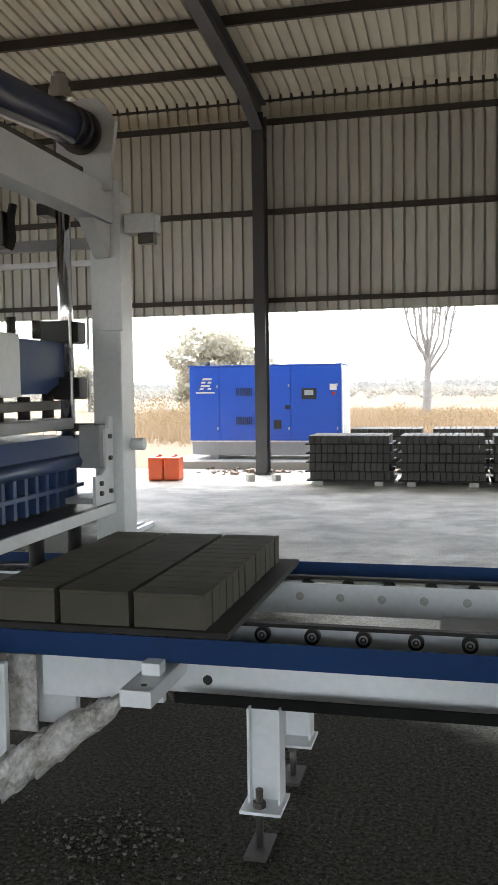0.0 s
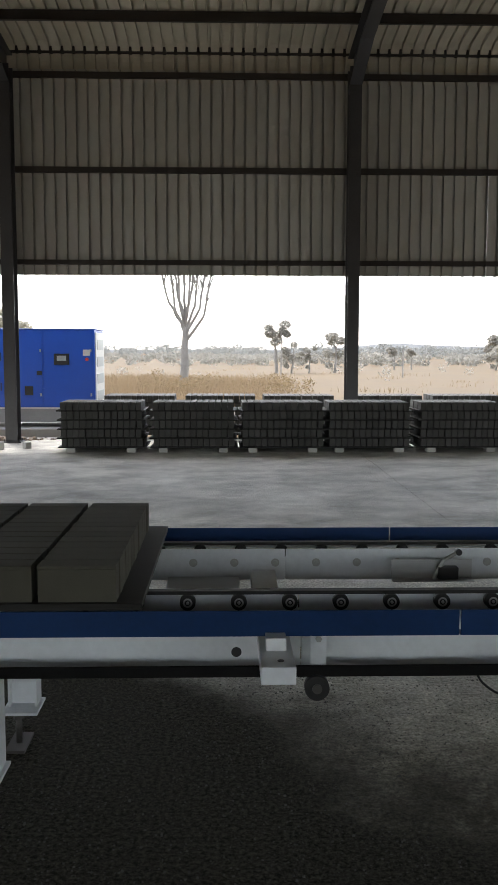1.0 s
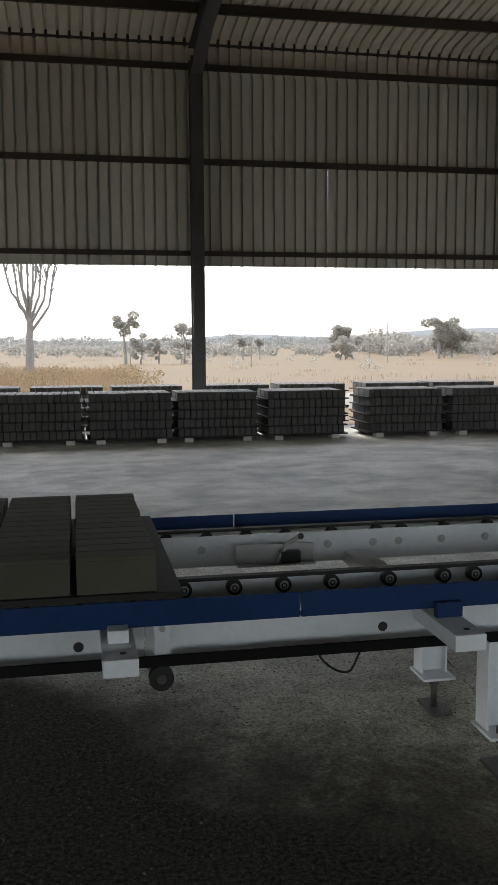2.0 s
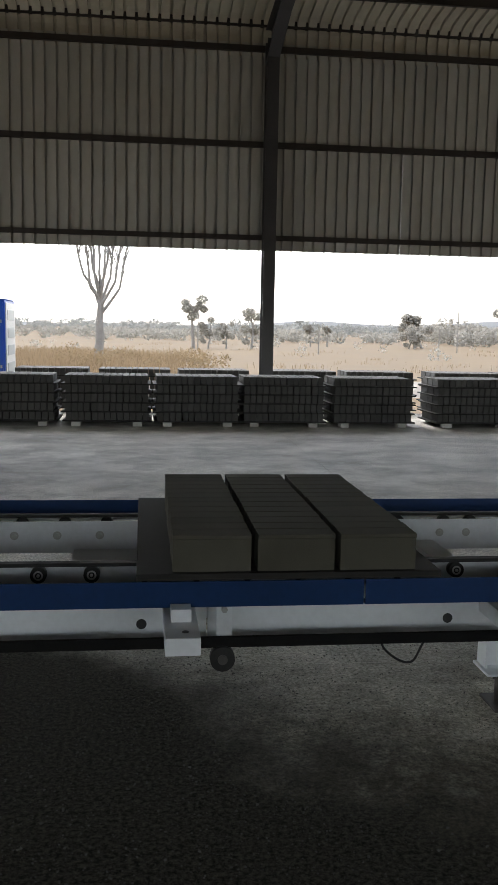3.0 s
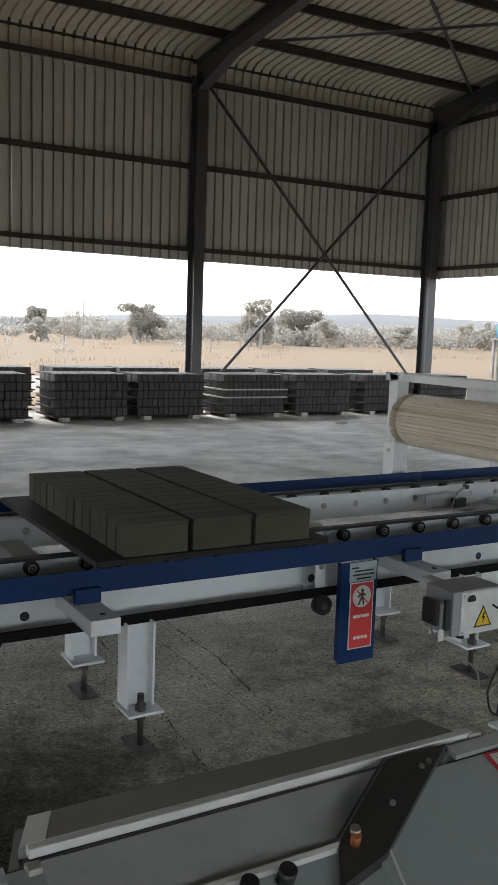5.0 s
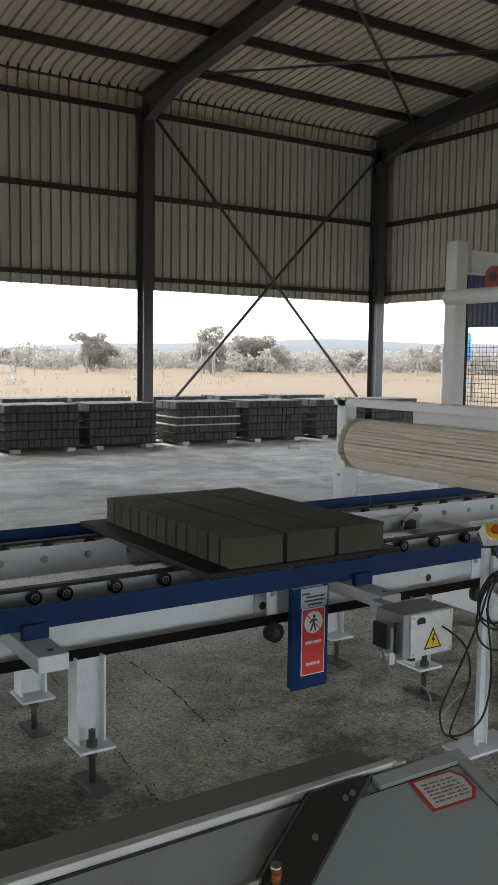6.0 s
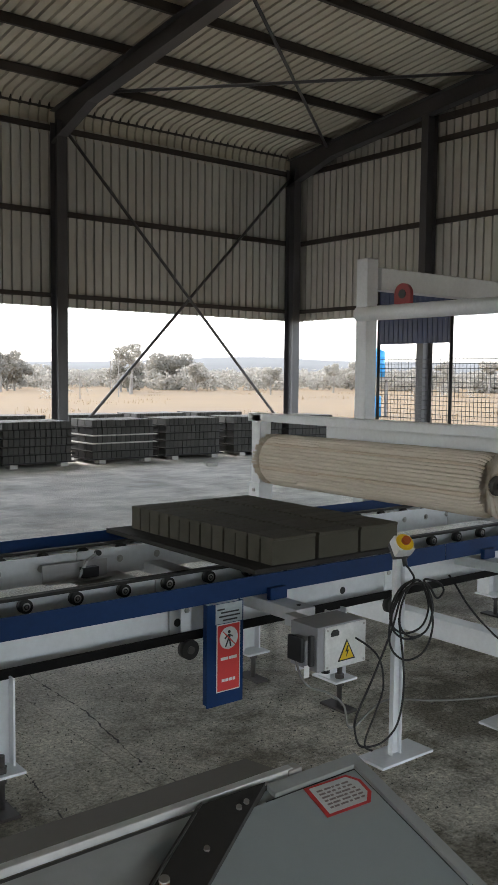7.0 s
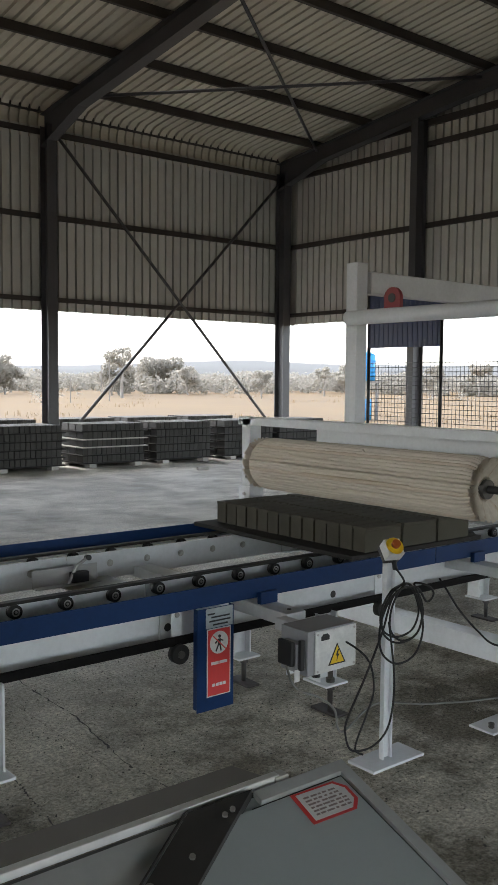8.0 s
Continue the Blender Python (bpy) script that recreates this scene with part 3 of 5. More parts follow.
    # legs
    for x, xr in ((0.166, 0.170), (2.572, 2.553), (4.305, 4.232), (6.36, 6.36), (8.05, 8.05)):
        for y0 in (3.485, 4.07):
            zt, xc = (0.484, x) if y0 < 4 else (0.467, xr)
            ya, yb, yw = y0 - 0.01, y0 + 0.085, y0 + 0.03
            bm = prism(bmesh.new(), [(xc - 0.058, ya), (xc - 0.050, ya), (xc - 0.050, yw), (xc + 0.050, yw), (xc + 0.050, ya), (xc + 0.058, ya),
                                     (xc + 0.058, yb), (xc + 0.050, yb), (xc + 0.050, yw + 0.008), (xc - 0.050, yw + 0.008), (xc - 0.050, yb), (xc - 0.058, yb)], "z", 0.15, zt)
            leg = part("leg", bm, WHITE, line, "white channel leg")
            part("foot_plate", B(xc - 0.073, xc + 0.073, y0 - 0.075, y0 + 0.095, 0.138, 0.149, 0.002), WHITE, leg)
            bm = bmesh.new()
            rod(bm, (xc - 0.01, y0 - 0.035, 0.012), (xc - 0.01, y0 - 0.035, 0.215 if y0 < 4 else 0.137), 0.0135, 12)
            for z in (0.114, 0.150)[:2 if y0 < 4 else 1]:
                rod(bm, (xc - 0.01, y0 - 0.035, z), (xc - 0.01, y0 - 0.035, z + 0.022), 0.023, 6)
            part("levelling_bolt", bm, IRON, leg, "threaded levelling bolt")
            part("floor_plate", B(xc - 0.05, xc + 0.03, y0 - 0.12, y0 + 0.06, 0.0, 0.012, 0.002), GIRT_DARK, leg)
    # cross ties of the white bed plate between the sides
    for x in (0.9, 3.5, 5.2, 6.9):
        part("bed_plate", B(x - 0.16, x + 0.16, 3.76, 4.505, 0.57, 0.576), STAINLESS, line, "bare steel bed plate")
    return line


line = build_line()

# ---- pallet of fresh bricks that rides the line ----
BL, BT, BH, TT = 0.264, 0.090, 0.126, 0.024


def brick_mesh(mat, l=BL, t=BT, h=BH, burr=0.0):
    """A pressed brick; burr: the lip that stands out along its top."""
    bm = bmesh.new()
    if burr:
        prism(bm, [(-t / 2, 0), (t / 2, 0), (t / 2, h - 0.016), (t / 2 + burr, h - 0.012), (t / 2 + burr, h - 0.003), (t / 2 + burr - 0.003, h), (-t / 2 - burr + 0.003, h), (-t / 2 - burr, h - 0.003), (-t / 2 - burr, h - 0.012), (-t / 2, h - 0.016)], "x", -l / 2, l / 2)
    else:
        block(bm, -l / 2, l / 2, -t / 2, t / 2, 0, h, 0.004)
    return mesh_of(bm, "brick", mat)


def build_pallet():
    pal = thing("brick_pallet", "pressing board loaded with rows of damp grey bricks", "pallet")
    board = part("board", B(-0.54, 0.505, 3.455 - 4.1, 4.80 - 4.1, 0, TT, 0.003), TRAY, pal, "worn dark pressing board")
    me = brick_mesh(BRICK_WET, t=0.0835, burr=0.0045)
    rnd = random.Random(4)
    for i in range(3):
        for j in range(13):
            x = (i - 1) * (BL + 0.022)
            y = 3.475 - 4.1 + BT / 2 + j * 0.0968
            piece("brick", me, pal, pose(x + rnd.uniform(-0.002, 0.002), y, TT, 0, 0, rnd.uniform(-0.5, 0.5)))
    return pal


pallet = build_pallet()
pallet.location = (-0.44, 4.1, BELT)

# ---- cured stacks in the yard side of the shed ----


def build_stack():
    st = thing("brick_stack", "five boards of cured grey bricks stacked on timber blocks", "brick stack", "stacks along the wall")
    me = brick_mesh(BRICK_DRY, 0.262, 0.088, 0.124)
    bm = bmesh.new()
    block(bm, -0.70, 0.70, -0.48, 0.48, 0, 0.020, 0.002)
    tray = mesh_of(bm, "board", TRAY)
    bm = bmesh.new()
    block(bm, -0.07, 0.07, -0.1, 0.1, 0, 0.068, 0.006)
    foot = mesh_of(bm, "support_block", CONCRETE_PALE)
    for x in (-0.48, 0.48):
        for y in (-0.40, 0.40):
            piece("support_block", foot, st, pose(x, y, 0))
    rnd = random.Random(2)
    for k in range(5):
        z = 0.068 + k * 0.1462
        dx, dy = rnd.uniform(-0.012, 0.012), rnd.uniform(-0.012, 0.012)
        piece("board", tray, st, pose(dx, dy, z))
        for i in range(13):
            for j in range(3):
                piece("brick", me, st, pose(-0.60 + i * 0.1 + dx + rnd.uniform(-0.004, 0.004), -0.285 + j * 0.285 + dy + rnd.uniform(-0.006, 0.006), z + 0.020, 0, 0, 90 + rnd.uniform(-1, 1)))
    return st


STACKS = [(-1.0, 15.15, 0.5), (0.475, 15.15, -0.4), (1.9, 15.15, 0.6), (3.3, 15.15, -0.3), (4.78, 15.17, 0.4), (6.53, 15.2, 0.0), (8.02, 15.22, 0.5),
          (9.76, 15.25, -0.5), (11.34, 15.25, 0.4), (13.0, 15.25, 0.3), (14.45, 15.2, -0.6),
          (-0.6, 17.4, 0.4), (0.9, 17.4, -0.5), (2.35, 17.38, 0.2), (4.0, 17.4, 0.5), (5.5, 17.42, -0.2), (7.2, 17.4, 0.3), (8.6, 17.45, 0.1), (10.4, 17.4, -0.4), (12.0, 17.4, 0.2), (13.6, 17.4, 0.3)]
PALE_BOARDS = 7


def build_stacks():
    first = build_stack()
    first.matrix_basis = pose(STACKS[0][0], STACKS[0][1], 0, 0, 0, STACKS[0][2])
    pale = first.children[4].data.copy()
    pale.materials[0] = PALE_BOARD
    for k, (x, y, a) in enumerate(STACKS):
        if not k:
            continue
        st = copy_thing(first, pose(x, y, 0, 0, 0, a))
        if k == PALE_BOARDS:
            tagged(st, "five boards of grey bricks, two boards bare and pale")
            boards = sorted((o for o in st.children if o.name.startswith("board")), key=lambda o: o.matrix_basis.translation.z)
            boards[2].data = boards[3].data = pale


# ---- generator ----


def build_generator():
    g = thing("generator", "bright blue canopied diesel generator on a grey skid", "generator")
    x0, x1, y0, y1 = -4.77, -1.60, 18.24, 19.5
    part("plinth", B(x0 - 0.4, x1 + 0.5, y0 - 0.5, y1 + 0.4, -0.07, 0.11, 0.02), CONCRETE_PALE, g, "pale concrete plinth")
    part("skid", B(x0 + 0.03, x1 - 0.03, y0 + 0.03, y1 - 0.03, 0.20, 0.47, 0.01), GREY_BASE, g, "grey steel skid")
    for x in (x0 + 0.5, x1 - 0.5):
        part("skid_foot", B(x - 0.09, x + 0.09, y0 + 0.05, y1 - 0.05, 0.11, 0.20, 0.005), GREY_BASE, g)
    part("canopy", B(x0, x1, y0, y1, 0.475, 2.03, 0.02), GEN_BLUE, g, "bright blue sheet-steel canopy")
    part("roof_lip", B(x0 - 0.02, x1 + 0.02, y0 - 0.02, y1 + 0.02, 2.031, 2.05, 0.005), GEN_BLUE, g)
    part("base_trim", B(x0 - 0.005, x1 + 0.005, y0 - 0.008, y0 - 0.001, 0.47, 0.50), STICKER_WHITE, g)
    doors = ((x0 + 0.03, -4.12), (-4.10, -3.25), (-3.23, -2.62), (-2.60, x1 - 0.03))
    for a, b in doors:
        d = part("door", B(a + 0.01, b - 0.01, y0 - 0.014, y0 - 0.001, 0.53, 1.99, 0.005), GEN_BLUE, g)
        for z in (0.75, 1.62):
            part("hinge", B(b - 0.06, b - 0.03, y0 - 0.03, y0 - 0.014, z - 0.03, z + 0.03, 0.003), ZINC, d)
    for zz in (1.44, 0.85):
        for i in range(8):
            part("louvre", B(-3.77 + i * 0.045, -3.745 + i * 0.045, y0 - 0.03, y0 - 0.015, zz - 0.02, zz + 0.14, 0.003), NAVY, g)
    p = part("control_panel", B(-2.40, -2.10, y0 - 0.03, y0 - 0.015, 1.34, 1.56, 0.006), BLACK, g, "dark control panel window")
    part("display", B(-2.34, -2.16, y0 - 0.035, y0 - 0.031, 1.42, 1.52), STICKER_GREY, p)
    part("label_plate", B(-1.83, -1.69, y0 - 0.02, y0 - 0.015, 1.52, 1.64), STICKER_WHITE, g)
    part("emergency_stop", R((-1.75, y0 - 0.05, 1.45), (-1.75, y0 - 0.015, 1.45), 0.035, 16), RED, g)
    part("lock", B(-2.74, -2.64, y0 - 0.04, y0 - 0.015, 1.14, 1.22, 0.004), BLACK, g)
    part("socket_box", B(-2.98, -2.82, y0 - 0.04, y0 - 0.015, 0.74, 0.92, 0.006), BLACK, g)
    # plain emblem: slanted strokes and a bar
    bm = bmesh.new()
    for k, (u0, u1, v) in enumerate(((0.06, 0.26, 0.20), (0.03, 0.12, 0.13), (0.17, 0.25, 0.13), (0.02, 0.22, 0.06), (0.0, 0.08, 0.0), (0.17, 0.24, 0.0))):
        prism(bm, [(-4.55 + u0, 1.55 + v), (-4.55 + u1, 1.55 + v), (-4.53 + u1, 1.59 + v), (-4.53 + u0, 1.59 + v)], "y", y0 - 0.0185, y0 - 0.0155)
    block(bm, -4.63, -4.22, y0 - 0.0185, y0 - 0.0155, 1.475, 1.505)
    part("emblem", bm, STICKER_WHITE, g, "white painted emblem")
    ex = part("exhaust", R((-4.5, 18.7, 2.05), (-4.5, 18.7, 2.14), 0.06, 16), IRON, g)
    # pale end panel with air windows
    end = part("end_panel", B(x1 + 0.001, x1 + 0.02, y0 + 0.04, y1 - 0.04, 0.52, 1.98, 0.004), STICKER_WHITE, g, "pale end panel")
    for j in range(4):
        part("air_window", B(x1 + 0.0205, x1 + 0.03, y0 + 0.20, y1 - 0.2, 0.62 + j * 0.34, 0.82 + j * 0.34, 0.004), STICKER_GREY, end)


build_generator()

# ---- brush station ----
BRUSH_X, BRUSH_Z, BRUSH_R = 5.02, 1.083, 0.167


def build_brush():
    st = thing("brush_frame", "white steel frame that carries a sweeping brush over the line", "frame")
    bm = bmesh.new()
    block(bm, BRUSH_X - 0.045, BRUSH_X + 0.045, 2.7, 5.05, 1.37, 1.378, 0.002)
    block(bm, BRUSH_X - 0.045, BRUSH_X - 0.037, 2.7, 5.05, 1.325, 1.37, 0.002)
    part("top_bar", bm, WHITE, st)
    for y in (4.96, 2.62):
        bm = bmesh.new()
        block(bm, BRUSH_X - 0.045, BRUSH_X + 0.045, y - 0.04, y + 0.05, 0.82, 1.369, 0.004)
        leg = part("leg", bm, WHITE, st)
        part("sleeve", B(BRUSH_X - 0.058, BRUSH_X + 0.058, y - 0.05, y + 0.06, 0.50, 0.92, 0.004), WHITE, leg)
        part("clamp_bolt", R((BRUSH_X - 0.07, y, 0.87), (BRUSH_X - 0.058, y, 0.87), 0.012, 6), ZINC, leg)
        part("bearing", B(BRUSH_X - 0.05, BRUSH_X + 0.05, y + 0.055 if y < 4 else y - 0.075, y + 0.09 if y < 4 else y - 0.045, BRUSH_Z - 0.05, BRUSH_Z + 0.05, 0.01), IRON, leg)
    part("cover_plate", B(BRUSH_X + 0.20, BRUSH_X + 0.206, 2.75, 4.55, 1.12, 1.345, 0.002), WHITE, st, "white splash plate behind the brush")
    for y in (3.1, 4.2):
        part("plate_arm", B(BRUSH_X + 0.046, BRUSH_X + 0.20, y - 0.02, y + 0.02, 1.33, 1.345), WHITE, st)
    # the brush itself turns, so it is a thing of its own
    br = thing("sweeping_brush", "long round brush of pale nylon bristles with brown stains", "brush")
    part("core", R((0, -0.87, 0), (0, 0.87, 0), 0.05, 20), IRON, br)
    part("shaft", R((0, -1.0, 0), (0, 0.90, 0), 0.02, 16), BLACK, br, "dark drive shaft")
    rnd = random.Random(8)
    rows, n = 44, 90
    for k in range(rows):
        a0 = (k + rnd.uniform(-0.15, 0.15)) * math.tau / rows
        w = math.tau / rows * rnd.uniform(0.42, 0.54)
        short = rnd.uniform(-0.8, 0.2) if k % 4 == 1 else 9.0
        span = rnd.uniform(0.3, 0.9)
        verts, faces = [], []
        for i in range(n + 1):
            y = -0.85 + 1.7 * i / n
            e = max(0.0, abs(y) - 0.80) / 0.05
            r = BRUSH_R * (1 + 0.012 * noise.noise((y * 5, k * 1.7, 0)) + rnd.uniform(-0.004, 0.004)) - 0.022 * e * e
            if short < y < short + span:
                r *= 0.84
            tip = y + math.copysign(0.012 * e, y)
            for rr, da, yy in ((0.05, -w * 0.9, y), (r * 0.965, -w, tip), (r, -w * 0.4, tip), (r, w * 0.4, tip), (r * 0.965, w, tip), (0.05, w * 0.9, y)):
                verts.append((rr * math.cos(a0 + da), yy, rr * math.sin(a0 + da)))
        for i in range(n):
            for j in range(5):
                faces.append((i * 6 + j, i * 6 + j + 1, i * 6 + j + 7, i * 6 + j + 6))
        # loose bristles that fan out at both ends
        for side in (-1, 1):
            for q in range(16):
                a1, r = a0 + rnd.uniform(-0.7, 0.7) * w, BRUSH_R * rnd.uniform(0.86, 1.0)
                y0, y1 = side * 0.845, side * (0.865 + 0.045 * rnd.random())
                c, s1, b0 = math.cos(a1), math.sin(a1), len(verts)
                for rr, yy, d in ((0.055, y0, -0.004), (0.055, y0, 0.004), (r, y1, 0.006), (r, y1, -0.006)):
                    verts.append((rr * c - s1 * d, yy, rr * s1 + c * d))
                faces.append((b0, b0 + 1, b0 + 2, b0 + 3))
        me = bpy.data.meshes.new("bristle_strip")
        me.from_pydata(verts, [], faces)
        me.polygons.foreach_set("use_smooth", [True] * len(faces))
        me.materials.append(BRISTLE_DARK if k % 7 == 4 else BRISTLE)
        new("bristle_strip", me).parent = br
    br.location = (BRUSH_X, 3.95, BRUSH_Z)
    return br


BRISTLE_DARK = material("soiled_bristle", (0.74, 0.65, 0.53), 0.8, second=(0.42, 0.32, 0.22), scale=4, fine=30, amount=0.45, bump=0.05, stretch=(9, 0.28, 9))
brush = build_brush()

# ---- lifting frame past the brush ----


def build_lift():
    g = thing("lifting_frame", "tall white steel lifting frame over the line", "frame")
    for x, y in ((6.03, 5.0), (6.03, 2.45), (8.75, 5.0), (8.75, 2.45)):
        bm = B(x - 0.055, x + 0.055, y - 0.055, y + 0.055, 0.0, 2.48, 0.008)
        part("post", bm, WHITE, g, "white square steel post")
    for y in (5.0, 2.45):
        part("top_beam", B(6.12, 8.66, y - 0.06, y + 0.06, 2.26, 2.42, 0.006), WHITE, g)
    part("cross_tube", R((5.93, 4.985, 2.075), (5.93, 2.35, 2.075), 0.052, 20), WHITE, g, "white round cross tube")
    part("cross_tube", R((8.66, 5.10, 2.075), (8.66, 2.35, 2.075), 0.052, 20), WHITE, g, "white round cross tube")
    bm = bmesh.new()
    pts = [(4.575, 2.12), (4.725, 2.12)] + [(4.65 + 0.075 * math.cos(a), 2.205 + 0.075 * math.sin(a)) for a in [radians(180 * k / 10) for k in range(11)]]
    prism(bm, pts, "x", 6.02, 6.05)
    lug = part("lifting_lug", bm, LUG_RED, g, "red painted lifting lug")
    part("lug_hole", R((6.015, 4.65, 2.205), (6.02, 4.65, 2.205), 0.032, 18), BLACK, lug)
    # base beams on the floor
    part("base_beam", B(5.59, 5.71, 2.3, 5.15, 0.0, 0.13, 0.006), WHITE, g, "white base beam on the floor")
    part("base_beam", B(5.715, 8.9, 4.92, 5.06, 0.0, 0.13, 0.006), WHITE, g)
    part("base_beam", B(5.715, 8.9, 2.38, 2.52, 0.0, 0.13, 0.006), WHITE, g)
    # guard: posts, wire mesh and a dark sheet
    f = thing("mesh_guard", "dark wire-mesh guard with a navy sheet along its top", "guard fence")
    x = 9.6
    for y in (8.24, 7.09, 5.0, 2.9):
        part("post", R((x, y, 0), (x, y, 2.72), 0.022, 10), BLACK, f)
    bm = bmesh.new()
    y = 2.9
    while y < 8.24:
        rod(bm, (x, y, 0.15), (x, y, 1.86), 0.0035, 4, cap=False)
        y += 0.055
    z = 0.2
    while z < 1.87:
        rod(bm, (x + 0.006, 2.9, z), (x + 0.006, 8.24, z), 0.0035, 4, cap=False)
        z += 0.055
    part("wire_mesh", bm, STEEL_DARK, f, "welded dark wire mesh")
    bm = bmesh.new()
    y = 2.9
    while y < 7.09:
        rod(bm, (x + 0.012, y, 1.86), (x + 0.012, y, 2.45), 0.0012, 4, cap=False)
        y += 0.055
    z = 1.9
    while z < 2.5:
        rod(bm, (x + 0.014, 2.9, z), (x + 0.014, 7.09, z), 0.0012, 4, cap=False)
        z += 0.055
    part("fine_mesh", bm, ZINC, f, "thin galvanised mesh")
    front = [(x - 0.008 - 0.008 * (i % 2), 7.10 + (i + d) * 0.0385) for i in range(30) for d in (0.1, 0.9)]
    bm = prism(bmesh.new(), front + [(x - 0.004, 7.10 + 1.15), (x - 0.004, 7.10)], "z", 2.04, 2.72)
    part("navy_sheet", bm, NAVY, f, "ribbed navy sheet")


build_lift()

AMBER_RED = material("orange_red_plastic", (0.42, 0.09, 0.02), 0.4, scale=10, fine=60, bump=0.0)

# ---- sign, control box, stop post ----


def build_sign():
    s = thing("warning_sign", "navy steel plate with a grey and a red safety sticker", "sign", at=(0.012, 0, 0))
    y = 3.445
    bm = bmesh.new()
    block(bm, 3.478, 3.676, y, y + 0.006, 0.178, 0.632, 0.002)
    block(bm, 3.478, 3.484, y + 0.006, y + 0.03, 0.19, 0.632, 0.001)
    block(bm, 3.670, 3.676, y + 0.006, y + 0.03, 0.19, 0.632, 0.001)
    part("plate", bm, BLUE, s)
    grey = part("grey_sticker", B(3.522, 3.668, y - 0.002, y - 0.0005, 0.543, 0.648 - 0.018), STICKER_GREY, s)
    for z, a, b in ((0.605, 3.53, 3.57), (0.59, 3.55, 3.65), (0.573, 3.54, 3.655), (0.556, 3.56, 3.64)):
        part("line", B(a, b, y - 0.003, y - 0.0022, z - 0.003, z + 0.004), BLACK, grey)
    white = part("red_sticker", B(3.528, 3.657, y - 0.002, y - 0.0005, 0.238, 0.54), STICKER_WHITE, s, "red sticker with white border")
    part("field", B(3.533, 3.652, y - 0.003, y - 0.0022, 0.243, 0.535), RED, white)
    part("disc", R((3.5925, y - 0.004, 0.475), (3.5925, y - 0.0032, 0.475), 0.05, 28), STICKER_WHITE, white)
    bm = bmesh.new()
    block(bm, 3.586, 3.600, y - 0.0055, y - 0.0042, 0.462, 0.492)
    rod(bm, (3.594, y - 0.0055, 0.502), (3.594, y - 0.0042, 0.502), 0.0075, 12)
    for a, b in (((3.588, 0.466), (3.574, 0.437)), ((3.597, 0.466), (3.602, 0.437)), ((3.588, 0.488), (3.570, 0.474)), ((3.598, 0.488), (3.612, 0.480))):
        rod(bm, (a[0], y - 0.0048, a[1]), (b[0], y - 0.0048, b[1]), 0.0035, 6)
    part("figure", bm, BLACK, white, "black pictogram")
    bm = bmesh.new()
    rod(bm, (3.558, y - 0.006, 0.508), (3.627, y - 0.006, 0.442), 0.0028, 6)
    part("slash", bm, RED, white)
    for z, a, b in ((0.385, 3.55, 3.59), (0.385, 3.595, 3.637), (0.288, 3.556, 3.572), (0.288, 3.576, 3.592), (0.288, 3.596, 3.612), (0.288, 3.616, 3.630)):
        part("line", B(a, b, y - 0.004, y - 0.0032, z - 0.006, z + 0.007), STICKER_WHITE, white)


def build_control_box():
    c = thing("control_box", "pale grey steel terminal box with a yellow shock-hazard triangle", "electrical box")
    y0 = 2.93
    part("body", B(3.665, 3.926, y0 + 0.008, y0 + 0.17, 0.440, 0.622, 0.004), GREY_BASE, c)
    lid = part("lid", B(3.70, 3.930, y0, y0 + 0.0075, 0.443, 0.617, 0.003), STICKER_WHITE, c, "white lid")
    for x, z in ((3.712, 0.605), (3.918, 0.605), (3.712, 0.455), (3.918, 0.455)):
        part("screw", R((x, y0 - 0.002, z), (x, y0, z), 0.005, 10), ZINC, lid)
    bm = bmesh.new()
    prism(bm, [(3.770, 0.468), (3.868, 0.468), (3.819, 0.556)], "y", y0 - 0.002, y0 - 0.0005)
    tri = part("triangle", bm, BLACK, lid)
    bm = bmesh.new()
    prism(bm, [(3.780, 0.474), (3.858, 0.474), (3.819, 0.545)], "y", y0 - 0.003, y0 - 0.0022)
    part("yellow_field", bm, YELLOW, lid, "yellow triangle")
    bm = bmesh.new()
    prism(bm, [(3.821, 0.529), (3.810, 0.504), (3.819, 0.504), (3.814, 0.480), (3.830, 0.510), (3.821, 0.510), (3.828, 0.529)], "y", y0 - 0.004, y0 - 0.0032)
    part("bolt_mark", bm, BLACK, lid)
    part("maker_plate", B(3.73, 3.775, y0 - 0.002, y0 - 0.0005, 0.578, 0.596), BLACK, lid)
    part("connector", B(3.622, 3.664, y0 + 0.03, y0 + 0.13, 0.475, 0.575, 0.006), GREY_BASE, c)
    part("connector_cap", B(3.602, 3.6215, y0 + 0.035, y0 + 0.12, 0.485, 0.585, 0.006), BLACK, c)
    part("latch", B(3.632, 3.652, y0 + 0.012, y0 + 0.029, 0.47, 0.592, 0.002), BLACK, c)
    part("bracket", B(3.70, 3.86, y0 + 0.171, y0 + 0.177, 0.40, 0.62), WHITE, c)
    part("bracket_arm", B(3.76, 3.82, y0 + 0.178, 3.25, 0.55, 0.60, 0.003), WHITE, c)
    part("gland", R((3.78, y0 + 0.08, 0.40), (3.78, y0 + 0.08, 0.4395), 0.018, 10), BLACK, c)
    part("tag", B(3.612, 3.640, y0 + 0.026, y0 + 0.0285, 0.425, 0.474, 0.001), STICKER_WHITE, c, "white paper tag")
    part("maker_arch", prism(bmesh.new(), [(3.733, 0.5965), (3.772, 0.5965), (3.764, 0.604), (3.741, 0.604)], "y", y0 - 0.002, y0 - 0.0005), BLACK, c)


